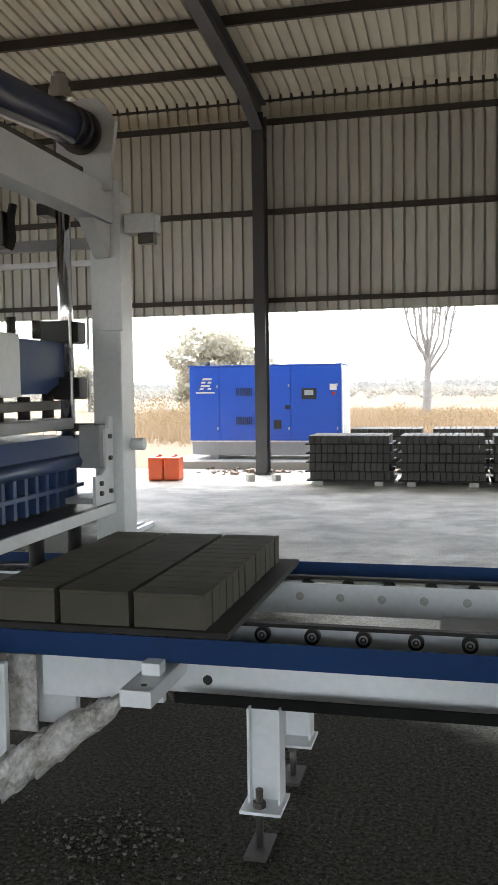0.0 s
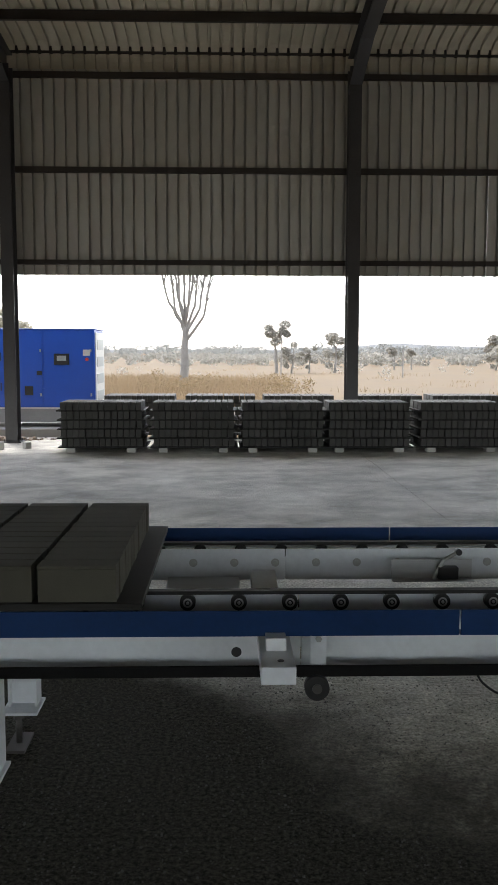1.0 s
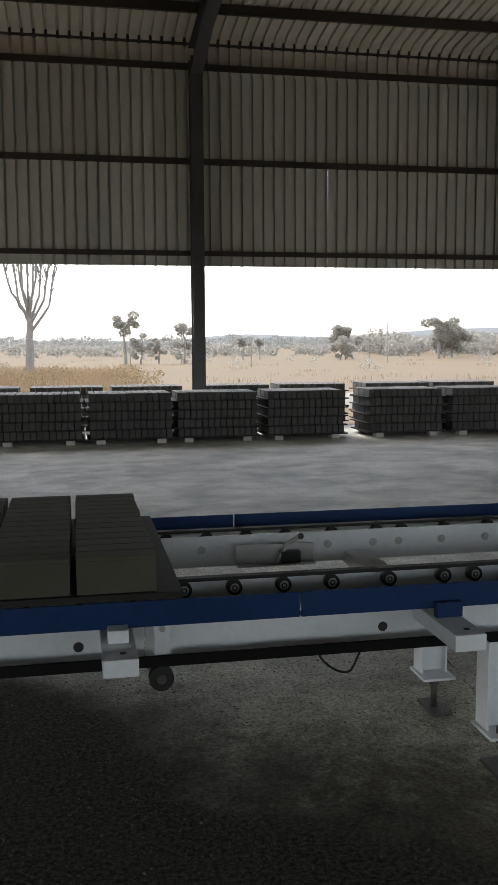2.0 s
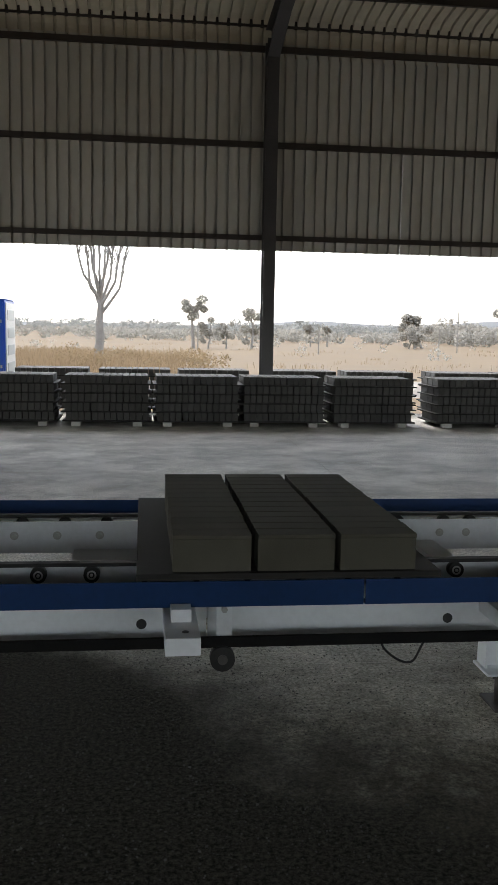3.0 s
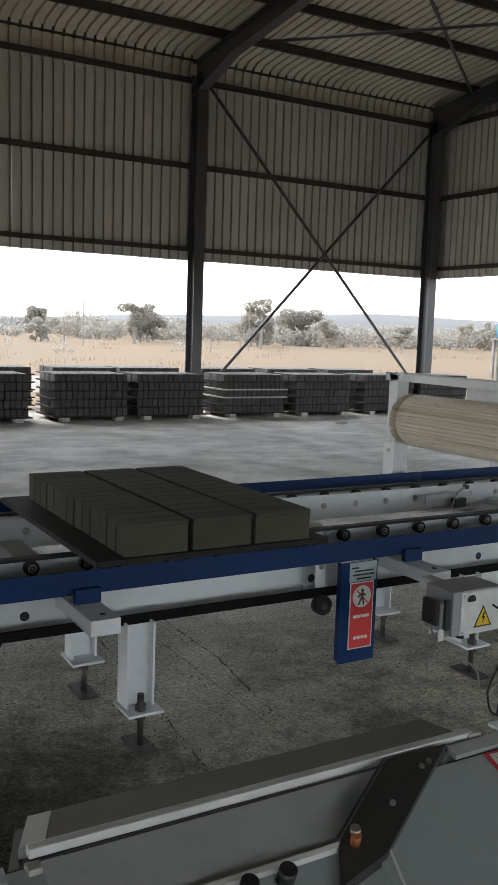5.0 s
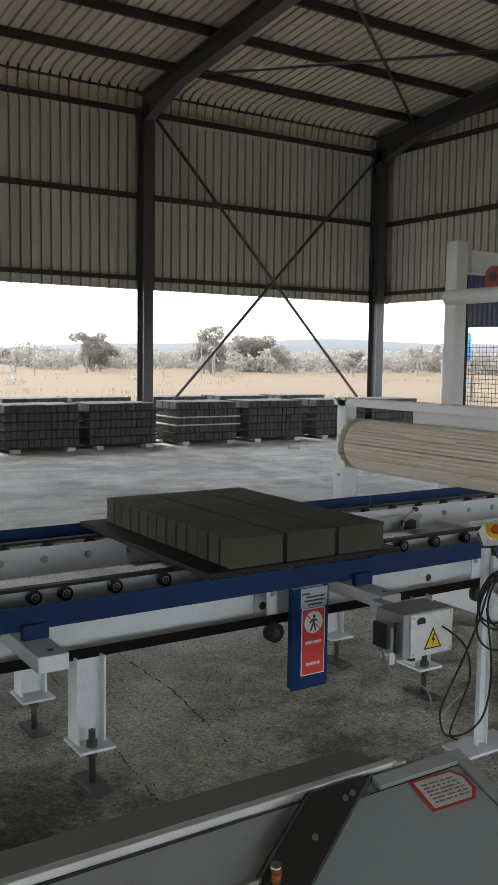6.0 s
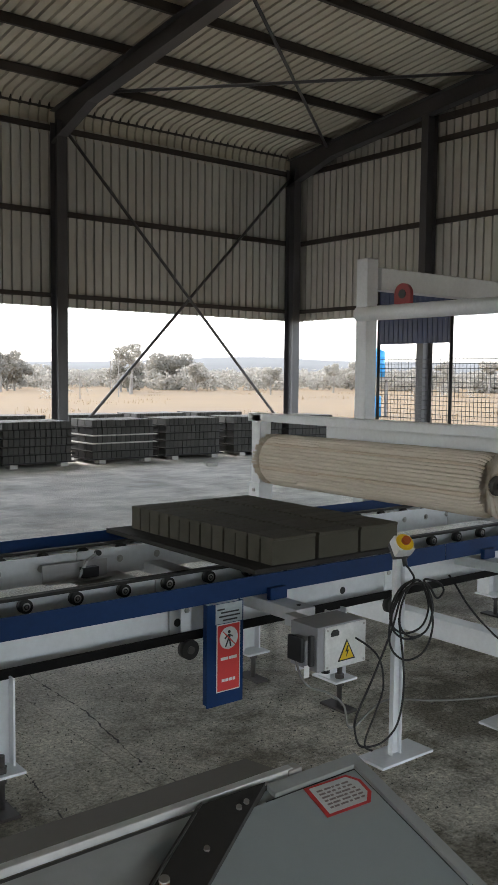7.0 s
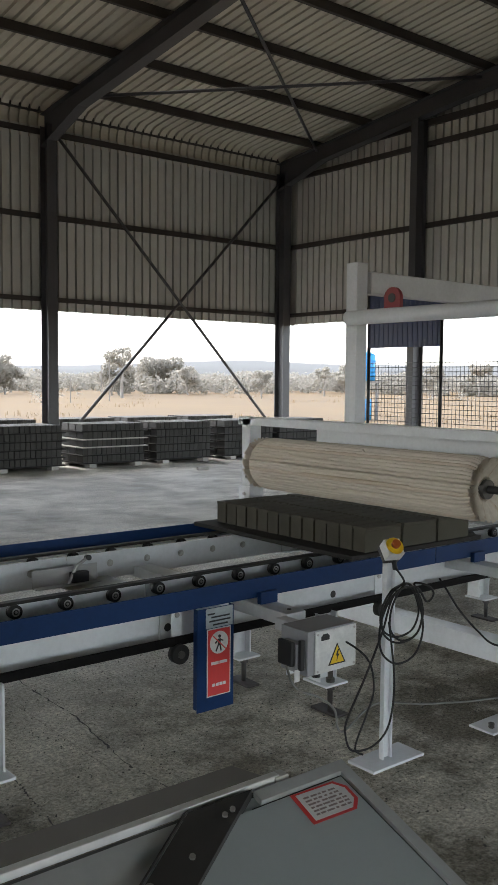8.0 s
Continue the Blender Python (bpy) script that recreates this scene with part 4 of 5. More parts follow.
def build_stop_post():
    p = thing("stop_post", "white steel pedestal with a yellow emergency-stop box", "pedestal")
    part("base", B(3.945, 4.262, 2.83, 2.98, 0.0, 0.012, 0.003), WHITE, p)
    bm = bmesh.new()
    x, y = 4.09, 2.905
    block(bm, x - 0.028, x + 0.028, y, y + 0.006, 0.0121, 0.872, 0.001)
    block(bm, x - 0.028, x - 0.023, y - 0.018, y, 0.0121, 0.872, 0.001)
    block(bm, x + 0.023, x + 0.028, y - 0.018, y, 0.0121, 0.872, 0.001)
    part("column", bm, WHITE, p, "white channel column")
    m = pose(x - 0.028, y - 0.045, 0.922, -42, 0, -18) @ Matrix.Diagonal((0.82, 0.9, 0.82, 1))
    box = part("stop_box", block(bmesh.new(), -0.045, 0.045, -0.03, 0.03, -0.045, 0.045, 0.006, m), STICKER_WHITE, p, "pale stop-button box with a yellow face")
    part("back_half", block(bmesh.new(), -0.043, 0.043, 0.0305, 0.055, -0.043, 0.043, 0.004, m), BLACK, p)
    bm = bmesh.new()
    rod(bm, m @ Vector((0, -0.036, 0)), m @ Vector((0, -0.0305, 0)), 0.038, 24)
    part("ring", bm, YELLOW, box, "yellow ring")
    bm = bmesh.new()
    rod(bm, m @ Vector((0, -0.058, 0)), m @ Vector((0, -0.0365, 0)), 0.018, 20)
    part("button", bm, AMBER_RED, box, "dull orange-red push button")
    bm = bmesh.new()
    rod(bm, m @ Vector((0, -0.0385, 0)), m @ Vector((0, -0.0364, 0)), 0.027, 24)
    part("button_collar", bm, YELLOW, box, "yellow collar")
    part("gland", R((x - 0.005, y - 0.045, 0.835), (x - 0.01, y - 0.04, 0.878), 0.011, 10), BLACK, p)


def build_cables():
    x, y = 4.085, 2.835
    pts = [(x - 0.005, y + 0.02, 0.845), (x + 0.02, y, 0.80)]
    for turn, (cx, rx, rz, cz) in enumerate(((0.0, 0.118, 0.112, 0.668), (0.012, 0.128, 0.125, 0.655), (0.0, 0.135, 0.16, 0.605), (0.02, 0.10, 0.12, 0.66))):
        for k in range(8):
            a = radians(80 + 45 * k)
            pts.append((x + cx + rx * math.cos(a), y - 0.004 - 0.006 * turn + 0.010 * math.sin(2 * a), cz + rz * math.sin(a)))
    pts += [(x + 0.06, y - 0.03, 0.78), (x + 0.15, y - 0.03, 0.755), (x + 0.185, y - 0.03, 0.715), (x + 0.14, y - 0.03, 0.69), (x + 0.06, y - 0.035, 0.765), (x - 0.07, y - 0.035, 0.75),
            (x - 0.135, y - 0.03, 0.60), (x - 0.22, y - 0.02, 0.43), (x - 0.305, y - 0.01, 0.28), (x - 0.31, y - 0.005, 0.21), (x - 0.265, y, 0.135), (x - 0.15, y - 0.01, 0.13), (x - 0.07, y - 0.02, 0.205), (x - 0.055, y - 0.03, 0.39), (x - 0.095, y - 0.03, 0.64)]
    c = part("coiled_cable", sweep(bmesh.new(), pts, 0.0045), RUBBER)
    tagged(c, "black cable coiled over the stop pedestal", "cable")
    b = sweep(bmesh.new(), [(3.80, 3.02, 0.585), (3.86, 2.95, 0.56), (3.915, 2.85, 0.49), (3.935, 2.83, 0.37), (3.895, 2.825, 0.28), (3.83, 2.82, 0.18), (3.82, 2.815, 0.14), (3.86, 2.815, 0.115)], 0.0042)
    tagged(part("feed_cable", b, RUBBER), "thin cable joining the terminal box and the pedestal", "cable")
    b = sweep(bmesh.new(), [(3.625, 3.02, 0.475), (3.62, 2.98, 0.42), (3.66, 2.97, 0.375), (3.76, 2.97, 0.33), (3.88, 3.0, 0.24), (3.99, 3.06, 0.10)] + [(4.531, 3.366, 0.01), (4.711, 3.227, 0.01), (4.906, 3.116, 0.01), (5.094, 3.042, 0.01), (5.333, 2.941, 0.01)], 0.0050)
    tagged(part("floor_cable", b, DUSTY), "dusty cable running from the terminal box across the floor", "cable")
    b = sweep(bmesh.new(), [(5.30, 3.60, 0.50), (5.30, 3.55, 0.45), (5.34, 3.49, 0.34), (5.41, 3.41, 0.22), (5.49, 3.33, 0.14), (5.68, 3.18, 0.137), (5.86, 3.05, 0.006)], 0.006)
    tagged(part("drop_cable", b, RUBBER), "black cable dropping from the line", "cable")
    b = sweep(bmesh.new(), [(1.912, 3.66, 0.452), (1.935, 3.655, 0.40), (1.99, 3.65, 0.358), (2.04, 3.652, 0.352), (2.07, 3.655, 0.40), (2.095, 3.66, 0.452)], 0.0045)
    tagged(part("loop_cable", b, RUBBER), "thin black cable hanging in a loop under the line", "cable")


def build_sensors():
    first = None
    for x in (1.92, 3.36, 4.98):
        if first is None:
            s = thing("sensor_bracket", "small sheet-steel bracket with a black sensor and lever", "sensor")
            part("plate", B(-0.18, 0.18, 0.0, 0.005, -0.045, 0.045, 0.001), STAINLESS, s)
            part("foot", B(-0.18, 0.18, -0.05, 0.0, -0.045, -0.040, 0.001), STAINLESS, s)
            part("sensor", B(0.02, 0.11, -0.045, -0.001, -0.035, 0.018, 0.004), BLACK, s)
            bm = bmesh.new()
            rod(bm, (0.0, -0.03, -0.035), (0.05, -0.03, 0.05), 0.009, 8)
            rod(bm, (0.05, -0.03, 0.05), (0.11, -0.03, 0.085), 0.009, 8)
            part("lever", bm, ZINC, s, "bent bright lever")
            part("roller", R((0.11, -0.045, 0.085), (0.11, -0.015, 0.085), 0.014, 14), BLACK, s)
            s.location = (x, 4.40, 0.632)
            part("stay", B(-0.02, 0.02, 0.006, 0.21, -0.04, -0.034), STAINLESS, s)
            first = s
        else:
            copy_thing(first, pose(x, 4.40, 0.632))


build_sign()
build_control_box()
build_stop_post()
build_cables()
build_sensors()

# ---- operator's desk ----


AMBER = material("amber_lens", (0.36, 0.12, 0.035), 0.35, scale=20, fine=80, bump=0.0)
PRINT = material("faded_print", (0.30, 0.25, 0.24), 0.6, scale=40, fine=200, bump=0.0)
CHEEK = material("dull_black_sheet", (0.045, 0.043, 0.04), 0.5, second=(0.02, 0.02, 0.02), scale=9, fine=60, amount=0.6, bump=0.1)
# Dark brown stands in for the roof's reflection on the steel hood.
HOOD = material("reflection_dark_steel", (0.075, 0.066, 0.05), 0.6, 0.0, second=(0.05, 0.043, 0.032), scale=7, fine=80, amount=0.6, bump=0.05)
FASCIA = material("pale_fascia", (0.42, 0.43, 0.42), 0.4, second=(0.30, 0.31, 0.30), scale=8, fine=60, amount=0.5, bump=0.05)


def build_desk():
    d = thing("control_desk", "grey steel operator's desk with a hooded screen recess", "control desk")
    x0, x1, y0, y1, zf = 1.12, 1.897, 0.70, 0.993, 1.251

    def z(y):
        return zf + (y - y1) * 0.38

    def on_slope(outline, h, t):
        bm = prism(bmesh.new(), outline, "z", h, h + t)
        for v in bm.verts:
            v.co.z += z(v.co.y)
        return bm

    def strip(u0, u1, v0, v1):
        return [(u0, v0), (u1, v0), (u1, v1), (u0, v1)]
    # body with its sloping top; the rim stands 3 mm above the sunk panels
    bm = prism(bmesh.new(), [(y0, 0.0), (y1, 0.0), (y1, zf - 0.006), (y0, z(y0) - 0.006)], "x", x0, x1)
    part("body", bm, CABINET_GREY, d)
    for u0, u1 in ((x0, 1.3845), (1.786, x1)):
        part("rim", on_slope(strip(u0, u1, y1 - 0.0115, y1), -0.0055, 0.0055), FASCIA, d, "pale folded rim")
    part("rim", on_slope(strip(x1 - 0.0125, x1, y0, y1 - 0.0117), -0.0055, 0.0055), FASCIA, d, "pale folded rim")
    part("panel", on_slope(strip(1.6515, x1 - 0.0155, y0 + 0.012, y1 - 0.0148), -0.0055, 0.0035), CABINET_GREY, d, "flat grey panel")
    part("panel", on_slope(strip(x0, 1.395, y0 + 0.012, y1 - 0.0148), -0.0055, 0.0035), CABINET_GREY, d, "flat grey panel")
    for outline in (strip(x1 - 0.0155, x1 - 0.0125, y0, y1 - 0.0117), strip(x0, 1.3845, y1 - 0.0148, y1 - 0.0117), strip(1.775, x1 - 0.0157, y1 - 0.0148, y1 - 0.0117)):
        part("seal", on_slope(outline, -0.0055, 0.0015), BLACK, d, "dark seal line")
    part("panel_edge", on_slope([(1.6655, 0.930), (1.6515, 0.88), (1.6535, 0.88), (1.6675, 0.930)], -0.002, 0.0018), STICKER_WHITE, d, "bright bent panel edge")
    # notice sticker with a red border and two cut corners
    m = Matrix.Translation((1.846, 0.9595, z(0.9595) - 0.0014)) @ pose(0, 0, 0, 20.8, 0, 0) @ pose(0, 0, 0, 0, 0, -2)

    def sticker(s, h, mat, name, parent):
        w, l, c = 0.031 * s, 0.018 * s, 0.010 * s
        bm = prism(bmesh.new(), [(-w, -l), (w - c, -l), (w, -l + c), (w, l - c), (w - c, l), (-w, l)], "z", h, h + 0.0004)
        for v in bm.verts:
            v.co = m @ v.co
        return part(name, bm, mat, parent)
    st = sticker(1.0, 0.0, RED, "sticker", d)
    st["label"] = "red-bordered notice sticker"
    sticker(0.86, 0.0006, STICKER_WHITE, "sticker_field", st)
    rnd = random.Random(12)
    for v in (0.0095, 0.0055, 0.0015, -0.0025, -0.0065, -0.0105):
        u = -0.022
        while u < 0.016:
            wide = rnd.uniform(0.003, 0.010)
            bm = block(bmesh.new(), u, min(u + wide, 0.021), v - 0.0009, v + 0.0009, 0.0012, 0.0015, 0, m)
            part("line", bm, PRINT, st)
            u += wide + rnd.uniform(0.001, 0.003)
    # hood: bright lip, dark top leaning back, end caps
    bm = block(bmesh.new(), 1.404, 1.822, 0.9984, 1.0076, 1.2472, 1.2545, 0.0012)
    part("hood_lip", bm, STICKER_WHITE, d, "bright folded hood lip")
    part("hood_fold", B(1.410, 1.80, 0.9935, 0.9983, 1.2395, 1.2470, 0.0008), CHEEK, d, "dark fold under the lip")
    bm = prism(bmesh.new(), [(1.0078, 1.2435), (1.0078, 1.2500), (1.062, 1.2425), (1.062, 1.2365)], "x", 1.418, 1.815)
    for v in bm.verts:
        v.co.x += 0.022 * (v.co.y > 1.03 and v.co.x < 1.5)
    part("hood_top", bm, HOOD, d, "steel hood with the dark roof's reflection in its colour")
    bm = prism(bmesh.new(), [(1.0078, 1.2435), (1.0078, 1.2512), (1.060, 1.2437), (1.060, 1.2365)], "x", 1.399, 1.4175)
    for v in bm.verts:
        v.co.x += 0.022 * (v.co.y > 1.03)
    part("hood_end", bm, FASCIA, d, "pale hood end fold")
    bm = prism(bmesh.new(), [(0.985, 1.19), (1.058, 1.19), (1.058, 1.2363), (0.9980, 1.2430), (0.985, 1.238)], "x", 1.389, 1.3985)
    for v in bm.verts:
        v.co.x += 0.022 * (v.co.y > 1.03)
    part("hood_side", bm, CHEEK, d, "dark hood side")
    part("end_cap", B(1.400, 1.4285, 0.9865, 0.9983, 1.2335, 1.2470, 0.002), PALE_BOARD, d, "pale plastic end cap")
    part("end_cap", B(1.8155, 1.832, 0.9965, 1.010, 1.2435, 1.2535, 0.002), PALE_BOARD, d, "pale plastic end cap")
    # recess: fascia, ledge with buttons, dark cheek with bolts
    part("fascia", on_slope([(1.41, 0.9385), (1.628, 0.9385), (1.7135, 0.9915), (1.41, 0.9915)], -0.0055, 0.0035), FASCIA, d, "pale satin steel fascia")
    part("ledge", on_slope([(1.41, 0.934), (1.622, 0.934), (1.628, 0.9383), (1.41, 0.9383)], -0.0055, 0.0075), STICKER_WHITE, d, "bright ledge")
    part("button_plate", on_slope([(1.40, 0.88), (1.600, 0.88), (1.622, 0.9337), (1.40, 0.9337)], -0.0055, 0.0035), CABINET_GREY, d)
    cheek = part("hood_cheek", on_slope([(1.7145, 0.9925), (1.7835, 0.9925), (1.658, 0.918), (1.605, 0.905), (1.6285, 0.9385)], -0.0055, 0.0085), CHEEK, d, "dark hood cheek")
    part("cheek_flange", on_slope([(1.7075, 0.9905), (1.7140, 0.9925), (1.6285, 0.9395), (1.622, 0.9375)], 0.0032, 0.0022), CHEEK, d)
    for x, y in ((1.691, 0.9535), (1.752, 0.980), (1.742, 0.9775)):
        part("bolt", R((x, y, z(y) + 0.003), (x - 0.0005, y - 0.001, z(y) + 0.0052), 0.0026, 10), ZINC, cheek)
    for x in (1.539, 1.571):
        part("button", R((x, 0.927, z(0.927) - 0.002), (x, 0.923, z(0.927) + 0.009), 0.0068, 16), BLACK, d)
    lamp = part("pilot_lamp", R((1.637, 0.932, z(0.932) + 0.0031), (1.635, 0.928, z(0.932) + 0.013), 0.0040, 14), AMBER, d, "amber pilot lamp")
    part("collar", R((1.6372, 0.9325, z(0.932) + 0.0131), (1.6367, 0.9317, z(0.932) + 0.0165), 0.0042, 14), ZINC, lamp)


build_desk()

# ---- block press ----


def build_press():
    p = thing("block_press", "white-framed block press with navy head and chromed guide rods", "press")
    mast = part("mast", B(-1.045, -0.885, 4.86, 5.04, 0.0, 2.62, 0.008), WHITE, p, "white box-section mast")
    part("mast_plate", B(-1.0, -0.866, 4.835, 4.859, 1.9, 2.66, 0.004), WHITE, mast)
    part("mast", B(-1.03, -0.87, 2.55, 2.73, 0.0, 2.62, 0.008), WHITE, p, "white box-section mast")
    part("top_beam", B(-1.02, -0.90, 2.74, 4.834, 2.44, 2.62, 0.006), WHITE, p)
    bm = bmesh.new()
    prism(bm, [(4.62, 2.439), (4.834, 2.439), (4.834, 2.27), (4.81, 2.27)], "x", -1.0, -0.92)
    part("gusset", bm, WHITE, p)
    stub = part("stub", B(-0.868, -0.70, 4.90, 4.99, 2.40, 2.50, 0.004), WHITE, p)
    part("limit_switch", B(-0.80, -0.715, 4.91, 4.97, 2.345, 2.399, 0.004), IRON, p)
    part("pin", R((-0.868, 4.95, 1.31), (-0.80, 4.95, 1.31), 0.032, 16), WHITE, p)
    # cylinder with its scalloped end plate
    part("cylinder", R((-1.0, 2.7, 2.72), (-1.0, 4.69, 2.87), 0.086, 32), NAVY, p, "dark navy hydraulic cylinder")
    part("cylinder", R((-1.22, 2.7, 2.80), (-1.22, 4.5, 2.95), 0.05, 24), NAVY, p, "dark navy hydraulic pipe")
    for y, r in ((4.50, 0.096), (4.58, 0.102), (4.66, 0.108)):
        part("collar", R((-1.0, y, 2.862), (-1.0, y + 0.03, 2.8645), r, 28), IRON, p)
    bm = bmesh.new()
    pts = [(-1.16, 2.58), (-0.86, 2.58)]
    for k in range(14):
        a = radians(-35 + 225 * k / 13)
        r = 0.155 + (0.012 if k % 3 == 0 else 0.0)
        pts.append((-0.985 + r * math.cos(a), 2.86 + r * 1.1 * math.sin(a)))
    prism(bm, pts, "y", 4.70, 4.735)
    part("end_plate", bm, WHITE, p, "white scalloped end plate")
    part("oil_pipe", sweep(bmesh.new(), [(-0.94, 3.0, 2.63), (-0.93, 3.8, 2.70), (-0.93, 4.3, 2.745), (-0.96, 4.5, 2.77)], 0.014), GREY_BASE, p, "grey oil pipe")
    part("under_plate", B(-1.13, -0.93, 2.8, 4.55, 2.625, 2.66, 0.004), IRON, p, "dark plate under the cylinder")
    # guide rods and nuts
    for x, y in ((-1.19, 4.86), (-1.19, 3.0), (-2.2, 4.86)):
        r = part("guide_rod", R((x, y, 0.95), (x, y, 3.11), 0.038, 24), CHROME, p, "chromed guide rod")
        bm = bmesh.new()
        rod(bm, (x, y, 3.10), (x, y, 3.15), 0.062, 6)
        rod(bm, (x, y, 3.15), (x, y, 3.20), 0.05, 6)
        rod(bm, (x, y, 3.20), (x, y, 3.225), 0.034, 12)
        part("nut", bm, ZINC, r)
    for z0, z1 in ((1.84, 1.955), (1.55, 1.665)):
        b = part("bushing", B(-1.29, -1.125, 4.76, 4.96, z0, z1, 0.006), BLACK, p, "black rod bushing")
        for y in (4.74, 4.96):
            part("bolt", R((-1.11, y, z0 - 0.03), (-1.11, y, z1 + 0.03), 0.008, 8), ZINC, b)
    part("cross_bar", B(-2.3, -1.04, 5.06, 5.10, 2.36, 2.42, 0.003), GREY_BASE, p, "grey cross bar behind the rods")
    part("cross_bar", B(-2.3, -1.04, 5.06, 5.10, 2.27, 2.30, 0.003), WHITE, p)
    part("valve_block", B(-1.60, -1.46, 4.72, 4.84, 2.34, 2.52, 0.006), IRON, p, "dark valve block")
    part("hose", sweep(bmesh.new(), [(-1.43, 4.78, 2.56), (-1.44, 4.77, 2.48), (-1.43, 4.76, 2.38), (-1.45, 4.76, 2.33)], 0.022), RUBBER, p, "short black hydraulic hose")
    part("lamp_frame", B(-1.62, -1.49, 4.70, 4.74, 2.02, 2.24, 0.008), WHITE, p, "small white frame")
    for hx in (-1.28, -1.10):
        part("clamp", B(hx - 0.03, hx + 0.03, 4.80, 4.92, 2.50, 2.56, 0.004), BLACK, p)
    part("bushing_cap", B(-1.124, -1.095, 4.80, 4.90, 1.845, 1.95, 0.004), BLACK, p)
    part("bushing_cap", B(-1.124, -1.095, 4.80, 4.90, 1.56, 1.66, 0.004), BLACK, p)
    # pressing head
    bm = bmesh.new()
    prism(bm, [(3.2, 1.845), (4.715, 1.845), (4.90, 1.83), (4.90, 1.68), (4.62, 1.58), (3.2, 1.58)], "x", -1.75, -1.19)
    head = part("press_head", bm, MACHINE_BLUE, p, "worn blue pressing head")
    part("head_cover", B(-1.188, -1.06, 3.3, 4.12, 1.57, 1.85, 0.01), WHITE, head, "scuffed white head cover")
    for y in (4.05, 4.30, 4.55):
        part("stud", R((-1.20, y, 1.851), (-1.20, y, 1.94), 0.022, 12), IRON, p)
        part("stud", R((-1.20, y + 0.1, 1.46), (-1.20, y + 0.1, 1.569), 0.03, 12), IRON, p)
    part("backing_plate", B(-1.7, -1.12, 3.2, 4.78, 1.40, 1.455, 0.005), GREY_BASE, p, "grey backing plate")
    part("backing_plate", B(-1.68, -1.16, 3.2, 4.72, 1.50, 1.545, 0.005), IRON, p)
    bm = bmesh.new()
    prism(bm, [(-1.75, 1.36), (-1.16, 1.36), (-1.12, 1.27), (-1.06, 1.25), (-1.06, 1.215), (-1.75, 1.215)], "y", 3.1, 4.93)
    part("mould_box", bm, MACHINE_BLUE, p, "blue mould box")
    for i in range(16):
        y = 3.15 + i * 0.105
        part("mould_rib", B(-1.16, -1.10, y, y + 0.03, 1.02, 1.214, 0.003), MACHINE_BLUE, p)
    part("mould_rail", B(-1.17, -1.09, 3.1, 4.82, 1.10, 1.12, 0.003), MACHINE_BLUE, p)
    part("mould_core", B(-1.7, -1.18, 3.12, 4.85, 1.015, 1.21), IRON, p)
    # table
    part("table", B(-1.8, -0.955, 2.9, 4.90, 0.985, 1.005, 0.003), IRON, p, "dark steel table")
    part("table_edge", B(-0.953, -0.93, 2.9, 4.90, 0.955, 1.01, 0.003), WHITE, p, "white table edge")
    for y in (3.5, 4.2, 4.6):
        part("table_spring", R((-1.05, y, 0.70), (-1.05, y, 0.984), 0.035, 16), RUBBER, p)
    part("table_frame", B(-1.8, -1.0, 2.9, 4.85, 0.62, 0.69, 0.005), IRON, p)
    # bolted bracket between the mast and the table: two stepped plates with a web
    bm = prism(bmesh.new(), [(4.60, 1.02), (4.835, 1.02), (4.835, 1.46), (4.79, 1.46), (4.77, 1.40), (4.74, 1.40), (4.74, 1.20), (4.68, 1.17), (4.60, 1.17)], "x", -0.945, -0.930)
    part("mast_bracket", bm, WHITE, p, "stepped white bracket plate")
    part("mast_bracket", B(-1.06, -0.946, 4.70, 4.83, 1.20, 1.42, 0.006), GREY_BASE, p, "grey bracket web")
    part("mast_bracket", B(-1.10, -0.946, 4.61, 4.83, 1.03, 1.06, 0.003), GREY_BASE, p)
    for y, z in ((4.66, 1.08), (4.66, 1.13), (4.78, 1.08), (4.78, 1.25), (4.78, 1.36)):
        part("bolt", R((-0.930, y, z), (-0.915, y, z), 0.013, 6), IRON, p)
    part("mould_tube", R((-1.075, 3.1, 1.235), (-1.075, 4.96, 1.235), 0.032, 20), MACHINE_BLUE, p, "round blue mould edge")
    part("mould_knob", R((-1.075, 4.961, 1.235), (-1.075, 5.0, 1.235), 0.045, 16), NAVY, p)
    part("strut", B(-1.30, -1.03, 4.80, 4.84, 1.385, 1.425, 0.004), IRON, p)
    # lower front: deep white apron and legs at the line's head
    part("apron", B(-0.72, -0.235, 3.585, 3.62, 0.44, 0.63, 0.004), WHITE, p, "white steel apron plate")
    part("front_post", B(-0.98, -0.86, 3.30, 3.42, 0.0, 0.60, 0.006), WHITE, p)
    part("front_brace", B(-1.0, -0.62, 3.66, 3.70, 0.30, 0.46, 0.005), WHITE, p, "splashed white brace")
    part("splash_plate", B(-1.02, -0.735, 3.56, 3.575, 0.30, 0.60, 0.004), PLASTER, p, "plate splashed with cement")
    part("front_plate", B(-1.3, -0.80, 3.44, 3.47, 0.2, 0.60, 0.004), WHITE, p)
    # crusted return chute
    bm = bmesh.new()
    rnd = random.Random(3)
    rings = 60
    old = None
    for i in range(rings):
        t = i / (rings - 1)
        c = Vector((-0.37 - 0.75 * t, 3.50 - 0.05 * t, 0.455 - 0.47 * t))
        ring = []
        for k in range(14):
            a = k * math.tau / 14
            r = (0.045 + 0.075 * min(1, 3 * t)) * (1 + 0.30 * noise.noise((t * 12, math.cos(a) * 1.3, math.sin(a) * 1.3)) + 0.22 * noise.noise((t * 40, math.cos(a) * 4, math.sin(a) * 4)) + rnd.uniform(-0.05, 0.05))
